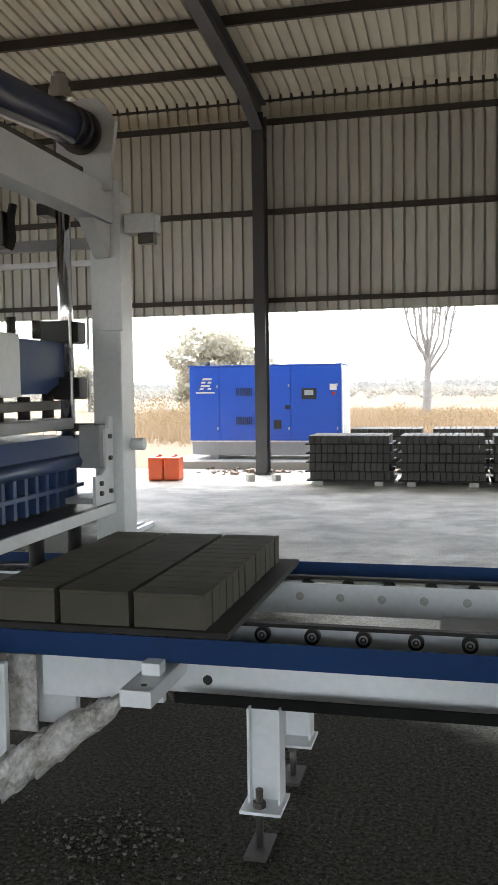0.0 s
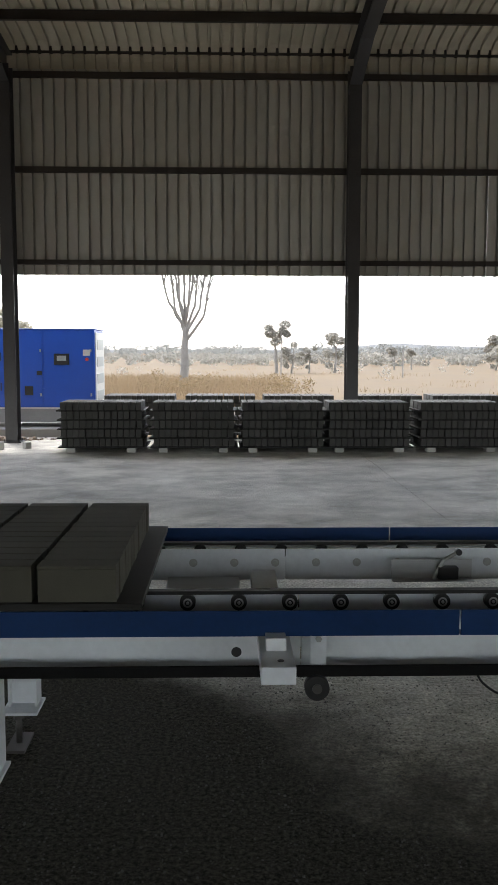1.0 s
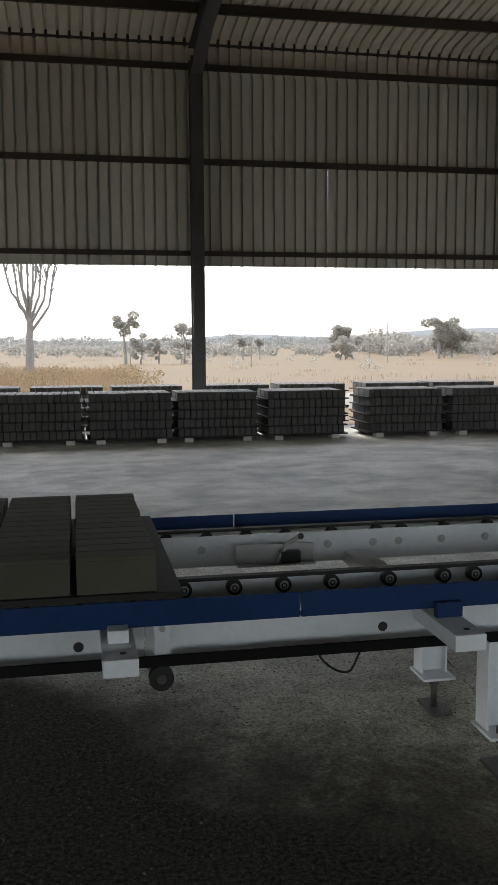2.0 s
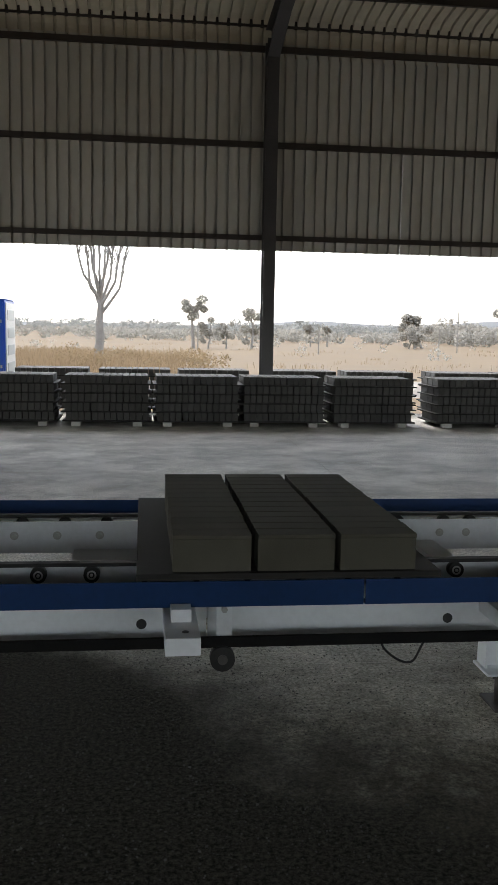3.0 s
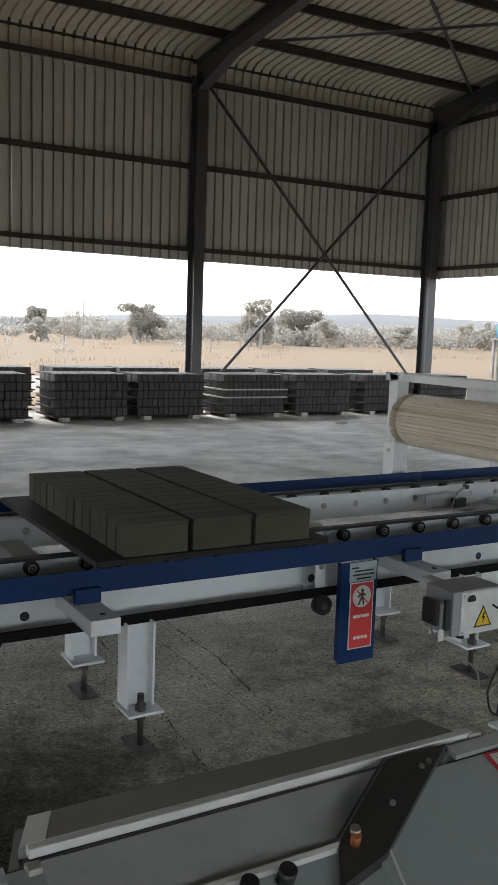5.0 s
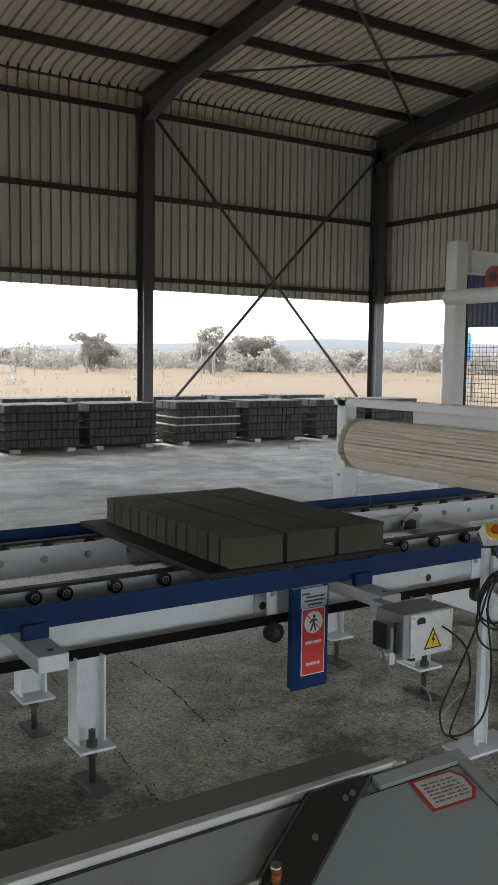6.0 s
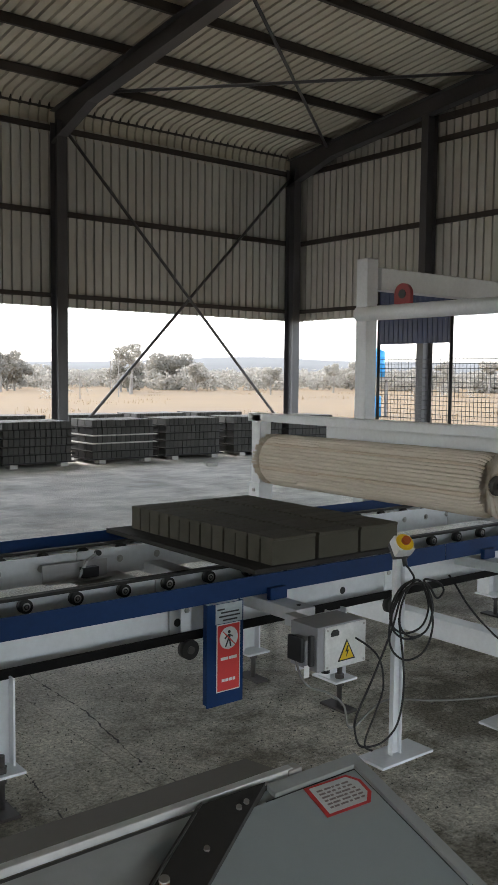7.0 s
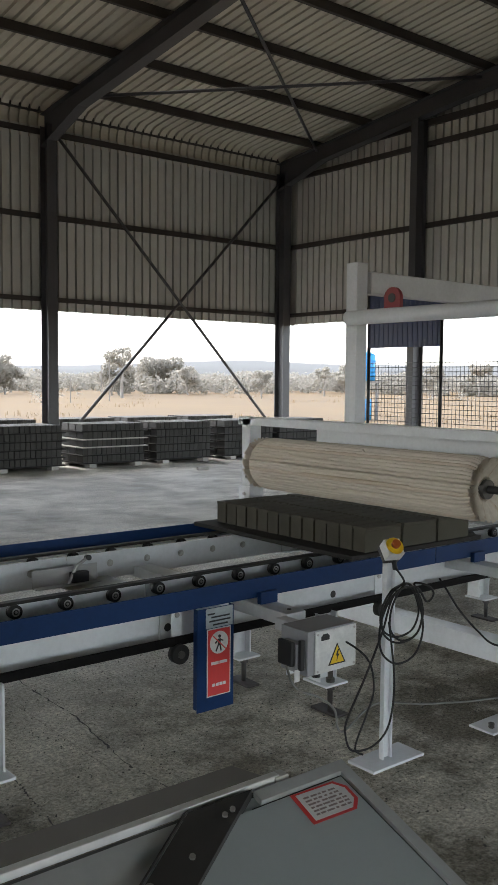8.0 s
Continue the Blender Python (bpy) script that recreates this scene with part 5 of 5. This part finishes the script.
            ring.append(bm.verts.new(c + Vector((0.45 * r * math.cos(a), 0.9 * r * math.sin(a), r * math.cos(a)))))
        if old:
            for k in range(14):
                bm.faces.new((old[k], old[(k + 1) % 14], ring[(k + 1) % 14], ring[k])).smooth = True
        else:
            bm.faces.new(ring)
        old = ring
    bm.faces.new(old)
    for i in range(26):
        t = rnd.uniform(0.05, 0.95)
        c = Vector((-0.37 - 0.75 * t, 3.46 - 0.05 * t, 0.47 - 0.47 * t + rnd.uniform(0.0, 0.05)))
        rod(bm, c + Vector((0, 0, 0.02)), c - Vector((0, 0.01, rnd.uniform(0.02, 0.06))), rnd.uniform(0.008, 0.018), 7, 0.004)
    part("crusted_pipe", bm, PLASTER, p, "pipe thickly crusted with pale cement")


build_press()

# ---- loose things on the floor ----


def build_loose():
    c = None
    for x in (-4.42, -4.13):
        if c is None:
            c = thing("jerrycan", "orange plastic fuel can standing on the floor", "fuel can", "fuel cans")
            part("body", B(-0.135, 0.135, -0.17, 0.17, 0, 0.40, 0.03), ORANGE, c)
            part("handle", B(-0.015, 0.015, -0.10, 0.06, 0.401, 0.43, 0.01), ORANGE, c)
            part("cap", R((0, 0.11, 0.40), (0, 0.11, 0.44), 0.03, 14), ORANGE, c)
            c.location = (x, 15.25, 0)
        else:
            copy_thing(c, pose(x, 15.25, 0, 0, 0, 3))
    rnd = random.Random(5)
    for x, y, s in ((-2.72, 15.1, 0.13), (-2.30, 15.25, 0.11)):
        bm = B(-s / 2, s / 2, -s / 2, s / 2, 0, s, 0.01)
        ob = part("broken_block", bm, CONCRETE_PALE)
        ob.matrix_basis = pose(x, y, 0, 0, 0, rnd.uniform(0, 60))
        tagged(ob, "broken piece of concrete block by a column", "rubble", "broken blocks")
    bm = bmesh.new()
    for i in range(160):
        x, y, r = rnd.gauss(-3.05, 0.45), rnd.gauss(16.75, 0.25), abs(rnd.gauss(0.012, 0.014)) + 0.008
        block(bm, -r, r, -r * 0.8, r * 0.8, 0, r, 0, pose(x, y, -0.004, rnd.uniform(-20, 20), rnd.uniform(-20, 20), rnd.uniform(0, 180)))
    tagged(part("rubble", bm, RUBBLE_FLOOR), "brown earth and broken bits by a column", "rubble", kind="stuff")
    bars = thing("steel_bars", "short pale steel bars lying behind the press", "steel bars")
    for i in range(3):
        part("bar", B(-2.98 + i * 0.12, -2.93 + i * 0.12, 9.55, 10.25, 0.0, 0.05, 0.003), WHITE, bars)
    for x, y in [(12.412, 12.902), (12.464, 12.23), (13.869, 12.672), (13.842, 12.002), (10.715, 13.34)]:
        ob = part("support_block", B(-0.10, 0.10, -0.05, 0.05, 0, 0.06, 0.006), CONCRETE_PALE)
        ob.matrix_basis = pose(x, y, 0, 0, 0, rnd.uniform(-20, 20))
        tagged(ob, "short pale block lying on the floor by the stacks", "block", "loose blocks")
    an = thing("anchor_plate", "pale steel anchor plate with bolts on the floor", "plate", at=(4.80, 2.84, 0))
    part("plate", B(-0.12, 0.30, -0.07, 0.07, 0.0, 0.012, 0.003), WHITE, an)
    for bx in (-0.07, 0.22):
        part("bolt", R((bx, -0.02, 0.012), (bx, -0.02, 0.035), 0.014, 6), IRON, an)
    # grit and small stones
    verts, faces = [], []

    def stone(x, y, r):
        b = len(verts)
        q = Euler((rnd.uniform(0, 6), rnd.uniform(0, 6), rnd.uniform(0, 6))).to_matrix()
        for v in ((1, 0, 0), (-1, 0, 0), (0, 1, 0), (0, -1, 0), (0, 0, 1), (0, 0, -1)):
            w = q @ Vector(v) * r * rnd.uniform(0.7, 1.2)
            verts.append((x + w.x, y + w.y, max(0.0, w.z * 0.8 + r * 0.4)))
        for f in ((0, 2, 4), (2, 1, 4), (1, 3, 4), (3, 0, 4), (2, 0, 5), (1, 2, 5), (3, 1, 5), (0, 3, 5)):
            faces.append(tuple(b + i for i in f))
    for i in range(15000):
        x, y = rnd.uniform(-1.4, 3.4) ** 1.0, rnd.uniform(2.3, 5.6)
        if rnd.random() < max(0, (x - 0.7) / 1.6):
            continue
        stone(x, y, abs(rnd.gauss(0.0026, 0.0016)) + 0.001)
    for i in range(9000):
        stone(rnd.uniform(1.2, 5.4), rnd.uniform(2.0, 5.4), abs(rnd.gauss(0.0018, 0.0014)) + 0.0008)
    for i in range(130):
        stone(rnd.gauss(-0.40, 0.14), rnd.gauss(3.38, 0.10), rnd.uniform(0.004, 0.0125))
    for i in range(60):
        stone(rnd.uniform(-1, 3), rnd.uniform(2.2, 5.5), rnd.uniform(0.005, 0.010))
    me = bpy.data.meshes.new("grit")
    me.from_pydata(verts, [], faces)
    me.materials.append(STONE)
    tagged(new("grit", me), "dark cement grit and small stones on the floor", "grit", kind="stuff")


build_loose()

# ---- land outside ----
# Haze of the distance is mixed into these foliage, bark and hill colours.
LEAF = material("haze_tinted_foliage", (0.39, 0.37, 0.325), 0.9, second=(0.33, 0.31, 0.27), scale=0.8, fine=6, amount=0.5, bump=0.0, per_object=0.15)
LEAF_PALE = material("haze_paled_foliage", (0.47, 0.44, 0.35), 0.9, second=(0.38, 0.355, 0.28), scale=0.8, fine=6, amount=0.5, bump=0.0)
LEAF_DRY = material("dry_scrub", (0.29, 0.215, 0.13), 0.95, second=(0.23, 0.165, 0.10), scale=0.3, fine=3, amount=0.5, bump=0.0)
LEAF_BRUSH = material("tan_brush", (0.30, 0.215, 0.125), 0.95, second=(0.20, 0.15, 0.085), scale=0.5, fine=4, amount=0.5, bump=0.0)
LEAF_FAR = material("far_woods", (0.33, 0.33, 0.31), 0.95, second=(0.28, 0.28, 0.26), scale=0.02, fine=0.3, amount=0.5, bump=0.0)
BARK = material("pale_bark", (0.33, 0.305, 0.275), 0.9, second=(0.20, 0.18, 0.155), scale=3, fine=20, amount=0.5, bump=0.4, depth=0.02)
HILL = material("haze_tinted_hill", (0.115, 0.118, 0.116), 1.0, second=(0.095, 0.097, 0.094), scale=0.004, fine=0.03, amount=0.5, bump=0.0)
RUBBLE = material("earth_bank", (0.30, 0.27, 0.23), 0.95, second=(0.16, 0.145, 0.125), scale=1.2, fine=9, amount=0.5, bump=0.5, depth=0.05)

# thin leaves let part of the light through
for leaf in (LEAF, LEAF_PALE, LEAF_FAR, LEAF_DRY, LEAF_BRUSH):
    ln, ll = leaf.node_tree.nodes, leaf.node_tree.links
    bs, out = ln["Principled BSDF"], ln["Material Output"]
    through_leaf, blend = ln.new("ShaderNodeBsdfTranslucent"), ln.new("ShaderNodeMixShader")
    ll.new(bs.inputs["Base Color"].links[0].from_socket, through_leaf.inputs["Color"])
    blend.inputs[0].default_value = 0.5
    ll.new(bs.outputs[0], blend.inputs[1])
    ll.new(through_leaf.outputs[0], blend.inputs[2])
    ll.new(blend.outputs[0], out.inputs["Surface"])


def leaf_cloud(bm, centres, rnd, count, size):
    for cx, cy, cz, r in centres:
        for i in range(int(count * r * r)):
            u = Vector((rnd.gauss(0, 1), rnd.gauss(0, 1), rnd.gauss(0, 1))).normalized() * r * rnd.uniform(0.55, 1.0)
            p = Vector((cx, cy, cz)) + Vector((u.x, u.y, u.z * 0.75))
            a = Vector((rnd.uniform(-1, 1), rnd.uniform(-1, 1), rnd.uniform(-1, 1))).normalized() * size * rnd.uniform(0.6, 1.5)
            b = a.cross(Vector((rnd.uniform(-1, 1), rnd.uniform(-1, 1), rnd.uniform(-1, 1)))).normalized() * size * rnd.uniform(0.4, 1.0)
            bm.faces.new([bm.verts.new(p + q) for q in (-a - b * 0.3, a * 0.2 - b, a, -a * 0.1 + b)])
    return bm


def limb(bm, a, b, r0, r1, rnd, bend=0.08, n=5):
    a, b = Vector(a), Vector(b)
    prev, length = a, (b - a).length
    for i in range(1, n + 1):
        p = a.lerp(b, i / n) + (Vector((rnd.uniform(-1, 1), rnd.uniform(-1, 1), 0)) * bend * length * (0.5 if i < n else 0))
        rod(bm, prev, p, r0 + (r1 - r0) * (i - 1) / n, 8, r0 + (r1 - r0) * i / n)
        prev = p
    return bm


def build_bare_tree():
    rnd = random.Random(11)
    t = thing("bare_tree", "tall pale tree with bare upswept branches", "tree", at=(-1.1, 44.0, -0.1))
    bm = bmesh.new()
    limb(bm, (0, 0, 0), (0.12, 0, 2.9), 0.24, 0.15, rnd, 0.02, 6)
    part("trunk", bm, BARK, t, "pale fissured trunk")
    tips = []
    for i, (dx, h0, top) in enumerate(((-1.25, 2.9, 6.2), (-0.85, 2.7, 6.9), (-0.45, 3.0, 7.3), (-0.1, 3.0, 7.6), (0.3, 3.0, 7.4), (0.7, 2.8, 7.1), (1.1, 2.6, 6.7), (1.45, 2.3, 6.3), (-0.6, 3.4, 6.6), (0.5, 3.5, 6.8))):
        bm = bmesh.new()
        dy = rnd.uniform(-0.9, 0.9)
        mid = (0.12 + dx * 0.62, dy * 0.6, h0 + 1.15)
        limb(bm, (0.10, 0, h0 - 0.1), mid, 0.085, 0.06, rnd, 0.06, 4)
        end = (0.12 + dx, dy, top)
        limb(bm, mid, end, 0.06, 0.022, rnd, 0.03, 4)
        for k in range(26):
            f = rnd.uniform(0.1, 0.95)
            p = Vector(mid).lerp(Vector(end), f)
            limb(bm, p, p + Vector((rnd.uniform(-0.35, 0.35), rnd.uniform(-0.3, 0.3), rnd.uniform(0.5, 1.1))), 0.022, 0.008, rnd, 0.05, 2)
        part("branch", bm, BARK, t)


def build_tree(name, label, x, y, h, w, seed, trunks=1, flat=0.6, mat=None):
    rnd = random.Random(seed)
    t = thing(name, label, "tree", "trees on the grassland", at=(x, y, -0.15))
    bm = bmesh.new()
    centres = []
    for k in range(trunks):
        top = (rnd.uniform(-0.1, 0.1) * w, 0, h * 0.6)
        limb(bm, (k * 0.2 * w - (trunks - 1) * 0.1 * w, 0, 0), top, 0.035 * h, 0.018 * h, rnd, 0.05, 4)
        for i in range(5):
            e = (rnd.uniform(-0.42, 0.42) * w, rnd.uniform(-0.3, 0.3) * w, h * rnd.uniform(1 - flat * 0.75, 0.93))
            limb(bm, top, e, 0.016 * h, 0.006 * h, rnd, 0.06, 3)
            centres.append((e[0], e[1], e[2], w * rnd.uniform(0.12, 0.22)))
    for i in range(6):
        centres.append((rnd.uniform(-0.35, 0.35) * w, rnd.uniform(-0.3, 0.3) * w, h * rnd.uniform(1 - flat, 0.92), w * rnd.uniform(0.10, 0.2)))
    part("trunk", bm, BARK, t)
    part("crown", leaf_cloud(bmesh.new(), centres, rnd, 12000 / (w * w), 0.024 * w), mat or LEAF, t, "thin grey-green crown paled with painted haze")


def build_land():
    build_bare_tree()
    n = "savanna_tree"
    lab = "grey-green tree in dry grass, haze in its colour"
    for i, (x, y, h, w, tr, fl) in enumerate(((-9.7, 40, 4.1, 5.0, 2, 0.8), (5.0, 72, 4.3, 2.4, 1, 0.45), (6.2, 72, 2.6, 1.8, 1, 0.8), (7.6, 72, 2.3, 1.5, 1, 0.8), (9.9, 74, 3.4, 2.6, 1, 0.85),
                                            (29.2, 90, 3.9, 3.6, 2, 0.8), (26.6, 84, 2.2, 2.6, 2, 0.85), (44.1, 72, 5.0, 3.2, 1, 0.45), (50.5, 84, 3.6, 4.6, 2, 0.8), (36.5, 84, 4.2, 3.4, 1, 0.6),
                                            (41, 92, 3.3, 4.8, 2, 0.8), (60.0, 84, 3.2, 3.6, 1, 0.7), (66, 78, 2.8, 3.2, 1, 0.6), (72, 74, 3.4, 2.6, 1, 0.5), (64, 96, 4.4, 6.4, 2, 0.85), (86, 84, 3.8, 4.4, 1, 0.6),
                                            (74, 60, 3.3, 3.6, 1, 0.6), (17.5, 88, 2.4, 1.6, 1, 0.4), (19.2, 88, 2.3, 1.4, 1, 0.4), (-26, 62, 3.4, 5.0, 2, 0.9), (-17, 58, 2.7, 4.2, 2, 0.9), (90, 66, 4.0, 4.0, 1, 0.6), (56, 66, 2.0, 1.6, 1, 0.5))):
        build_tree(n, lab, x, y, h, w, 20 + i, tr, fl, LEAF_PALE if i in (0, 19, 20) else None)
    # scrub: tufts and low bushes in one mesh
    rnd = random.Random(31)
    verts, faces = [], []

    def tuft(x, y, h, w, blades):
        for k in range(blades):
            bx, by = x + rnd.gauss(0, w * 0.4), y + rnd.gauss(0, w * 0.4)
            a = rnd.uniform(0, math.pi)
            dx, dy = math.cos(a) * 0.014, math.sin(a) * 0.014
            lx, ly, hh = rnd.gauss(0, 0.3) * h, rnd.gauss(0, 0.3) * h, h * rnd.uniform(0.5, 1.1)
            b = len(verts)
            verts.extend(((bx - dx, by - dy, -0.12), (bx + dx, by + dy, -0.12), (bx + lx + dx * 0.4, by + ly + dy * 0.4, hh), (bx + lx - dx * 0.4, by + ly - dy * 0.4, hh)))
            faces.append((b, b + 1, b + 2, b + 3))
    for i in range(170):
        y = 24 + 110 * rnd.random() ** 1.5
        x = rnd.uniform(-0.75, 1.55) * y
        s = rnd.uniform(0.5, 1.4)
        tuft(x, y, 0.13 * s, 1.8 * s, 26)
    for i in range(420):
        y = rnd.uniform(26, 52)
        x = rnd.uniform(-0.35, 0.06) * y
        tuft(x, y, rnd.uniform(0.22, 0.5), 2.2, 60)
    me = bpy.data.meshes.new("dry_grass")
    me.from_pydata(verts, [], faces)
    me.materials.append(LEAF_DRY)
    tagged(new("dry_grass", me), "straw-coloured dry grass and scrub", "grass", kind="stuff")
    # low bushes, one mesh
    bm = bmesh.new()
    cs = []
    for i in range(90):
        y = rnd.uniform(50, 120)
        x = rnd.uniform(-0.7, 1.5) * y
        r = rnd.uniform(0.25, 0.6)
        cs.append((x, y, r * 0.4, r))
    leaf_cloud(bm, cs, rnd, 150, 0.08)
    cs = []
    for i in range(1000):
        a = rnd.uniform(-0.75, 1.25)
        d = rnd.uniform(110, 260)
        r = rnd.uniform(0.6, 1.0) * (1.2 if a < 0.3 else 2.4)
        cs.append((d * math.sin(a), d * math.cos(a), r * rnd.uniform(0.4, 0.8), r))
    leaf_cloud(bm, cs, rnd, 75, 0.22)
    tagged(part("scrub_bushes", bm, LEAF), "low bushes scattered over the grassland, haze in their colour", "bushes", kind="stuff")
    # thickets of dry brush close behind the shed
    bm, cs = bmesh.new(), []
    for i in range(60):
        a, d = rnd.choice((rnd.uniform(-0.36, -0.21), rnd.uniform(-0.06, 0.02), rnd.uniform(0.02, 0.12))), rnd.uniform(30, 46)
        r = rnd.uniform(0.35, 0.85) * (1.25 if a < -0.2 else 0.7)
        cs.append((d * math.sin(a), d * math.cos(a), r * rnd.uniform(0.3, 0.9), r))
    leaf_cloud(bm, cs, rnd, 420, 0.045)
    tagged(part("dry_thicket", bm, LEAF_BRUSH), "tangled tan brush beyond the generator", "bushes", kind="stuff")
    # far woods
    bm = bmesh.new()
    cs = []
    for i in range(1300):
        a = rnd.uniform(-0.75, 1.35)
        d = rnd.uniform(230, 520)
        r = rnd.uniform(1.0, 3.0)
        cs.append((d * math.sin(a), d * math.cos(a), r * 0.6 + rnd.uniform(0, 0.6), r))
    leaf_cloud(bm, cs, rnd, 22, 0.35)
    tagged(part("far_woods", bm, LEAF_FAR), "belt of distant bush, haze in its colour", "woods", kind="stuff")
    # hills
    bm = bmesh.new()
    old = None
    for k in range(121):
        a = -1.0 + 2.6 * k / 120
        d = 1300
        h = 11 + 7 * noise.noise((a * 3.1, 3.3, 0)) + 4 * noise.noise((a * 11, 1.7, 0))
        h = h * 0.5 + 8 * math.exp(-((a - 0.19) / 0.06) ** 2) + 20 / (1 + math.exp(-(a - 0.36) / 0.05)) + 6 * math.exp(-((a - 0.66) / 0.08) ** 2)
        cur = [bm.verts.new((dd * math.sin(a), dd * math.cos(a), z)) for dd, z in ((d - 260, -6), (d - 120, h * 0.55), (d, h), (d + 200, -6))]
        if old:
            for j in range(3):
                bm.faces.new((old[j], cur[j], cur[j + 1], old[j + 1])).smooth = True
        old = cur
    tagged(part("hills", bm, HILL), "low hills on the horizon, haze in their colour", "hills", kind="structure")
    # earth bank with stones beyond the slab
    bm = bmesh.new()
    gx, gy = 90, 6
    grid = [[bm.verts.new((-3 + 20 * i / gx, 22 + 2.6 * j / gy, -0.12 + (0.42 * math.sin(math.pi * j / gy) * (0.6 + 0.8 * abs(noise.noise((i * 0.21, j * 0.8, 0)))) + 0.05 * noise.noise((i * 1.3, j * 1.7, 4))) * (1 if 0 < j < gy else 0) * min(1, i / 8, (gx - i) / 8))) for j in range(gy + 1)] for i in range(gx + 1)]
    for i in range(gx):
        for j in range(gy):
            bm.faces.new((grid[i][j], grid[i + 1][j], grid[i + 1][j + 1], grid[i][j + 1]))
    tagged(part("earth_bank", bm, RUBBLE), "low grey bank of spoil and stones", "earth bank", kind="structure")
    # pale posts
    for x, y, h in ((12.8, 60, 1.9), (26.1, 70, 3.6), (5.0, 66, 3.0), (37.0, 62, 3.3), (46.5, 80, 4.2), (31.5, 58, 1.8), (20.5, 58, 1.8)):
        tagged(part("fence_post", R((x, y, -0.2), (x, y, h), 0.05, 8, 0.035), BARK), "slender pale post in the dry grass", "post", "pale posts")
    # water tank
    w = thing("water_tank", "bright blue plastic water tank on a low stand", "water tank", at=(29.86, 27.70, 0))
    bm = bmesh.new()
    rod(bm, (0, 0, 1.66), (0, 0, 2.78), 0.54, 28)
    rod(bm, (0, 0, 2.78), (0, 0, 2.93), 0.54, 28, 0.25)
    part("tank", bm, TANK_BLUE, w)
    for z in (1.9, 2.2, 2.5):
        part("band", R((0, 0, z), (0, 0, z + 0.06), 0.555, 28), TANK_BLUE, w)
    part("drum", R((0, 0, -0.07), (0, 0, 0.85), 0.40, 24), TANK_BLUE, w)
    for sx, sy in ((-0.44, -0.44), (0.44, -0.44), (0.44, 0.44), (-0.44, 0.44)):
        part("stand_leg", B(sx - 0.05, sx + 0.05, sy - 0.05, sy + 0.05, -0.07, 1.559), BARK, w)
    part("stand_deck", B(-0.55, 0.55, -0.55, 0.55, 1.56, 1.659), BARK, w)


build_land()

build_walls()
build_stacks()


def motions():
    walk(pallet, [(t, pose(x, 4.1, BELT)) for t, x in ((0.0, -0.455), (0.5, -0.100), (1.0, 0.215), (1.5, 0.545), (2.8, 1.430), (3.5, 1.892), (4.5, 2.570), (6.5, 3.958), (8.0, 4.975))])
    walk(brush, [(k / 10, pose(BRUSH_X, 3.95, BRUSH_Z, 0, 31.0 * k, 0)) for k in range(81)])


motions()
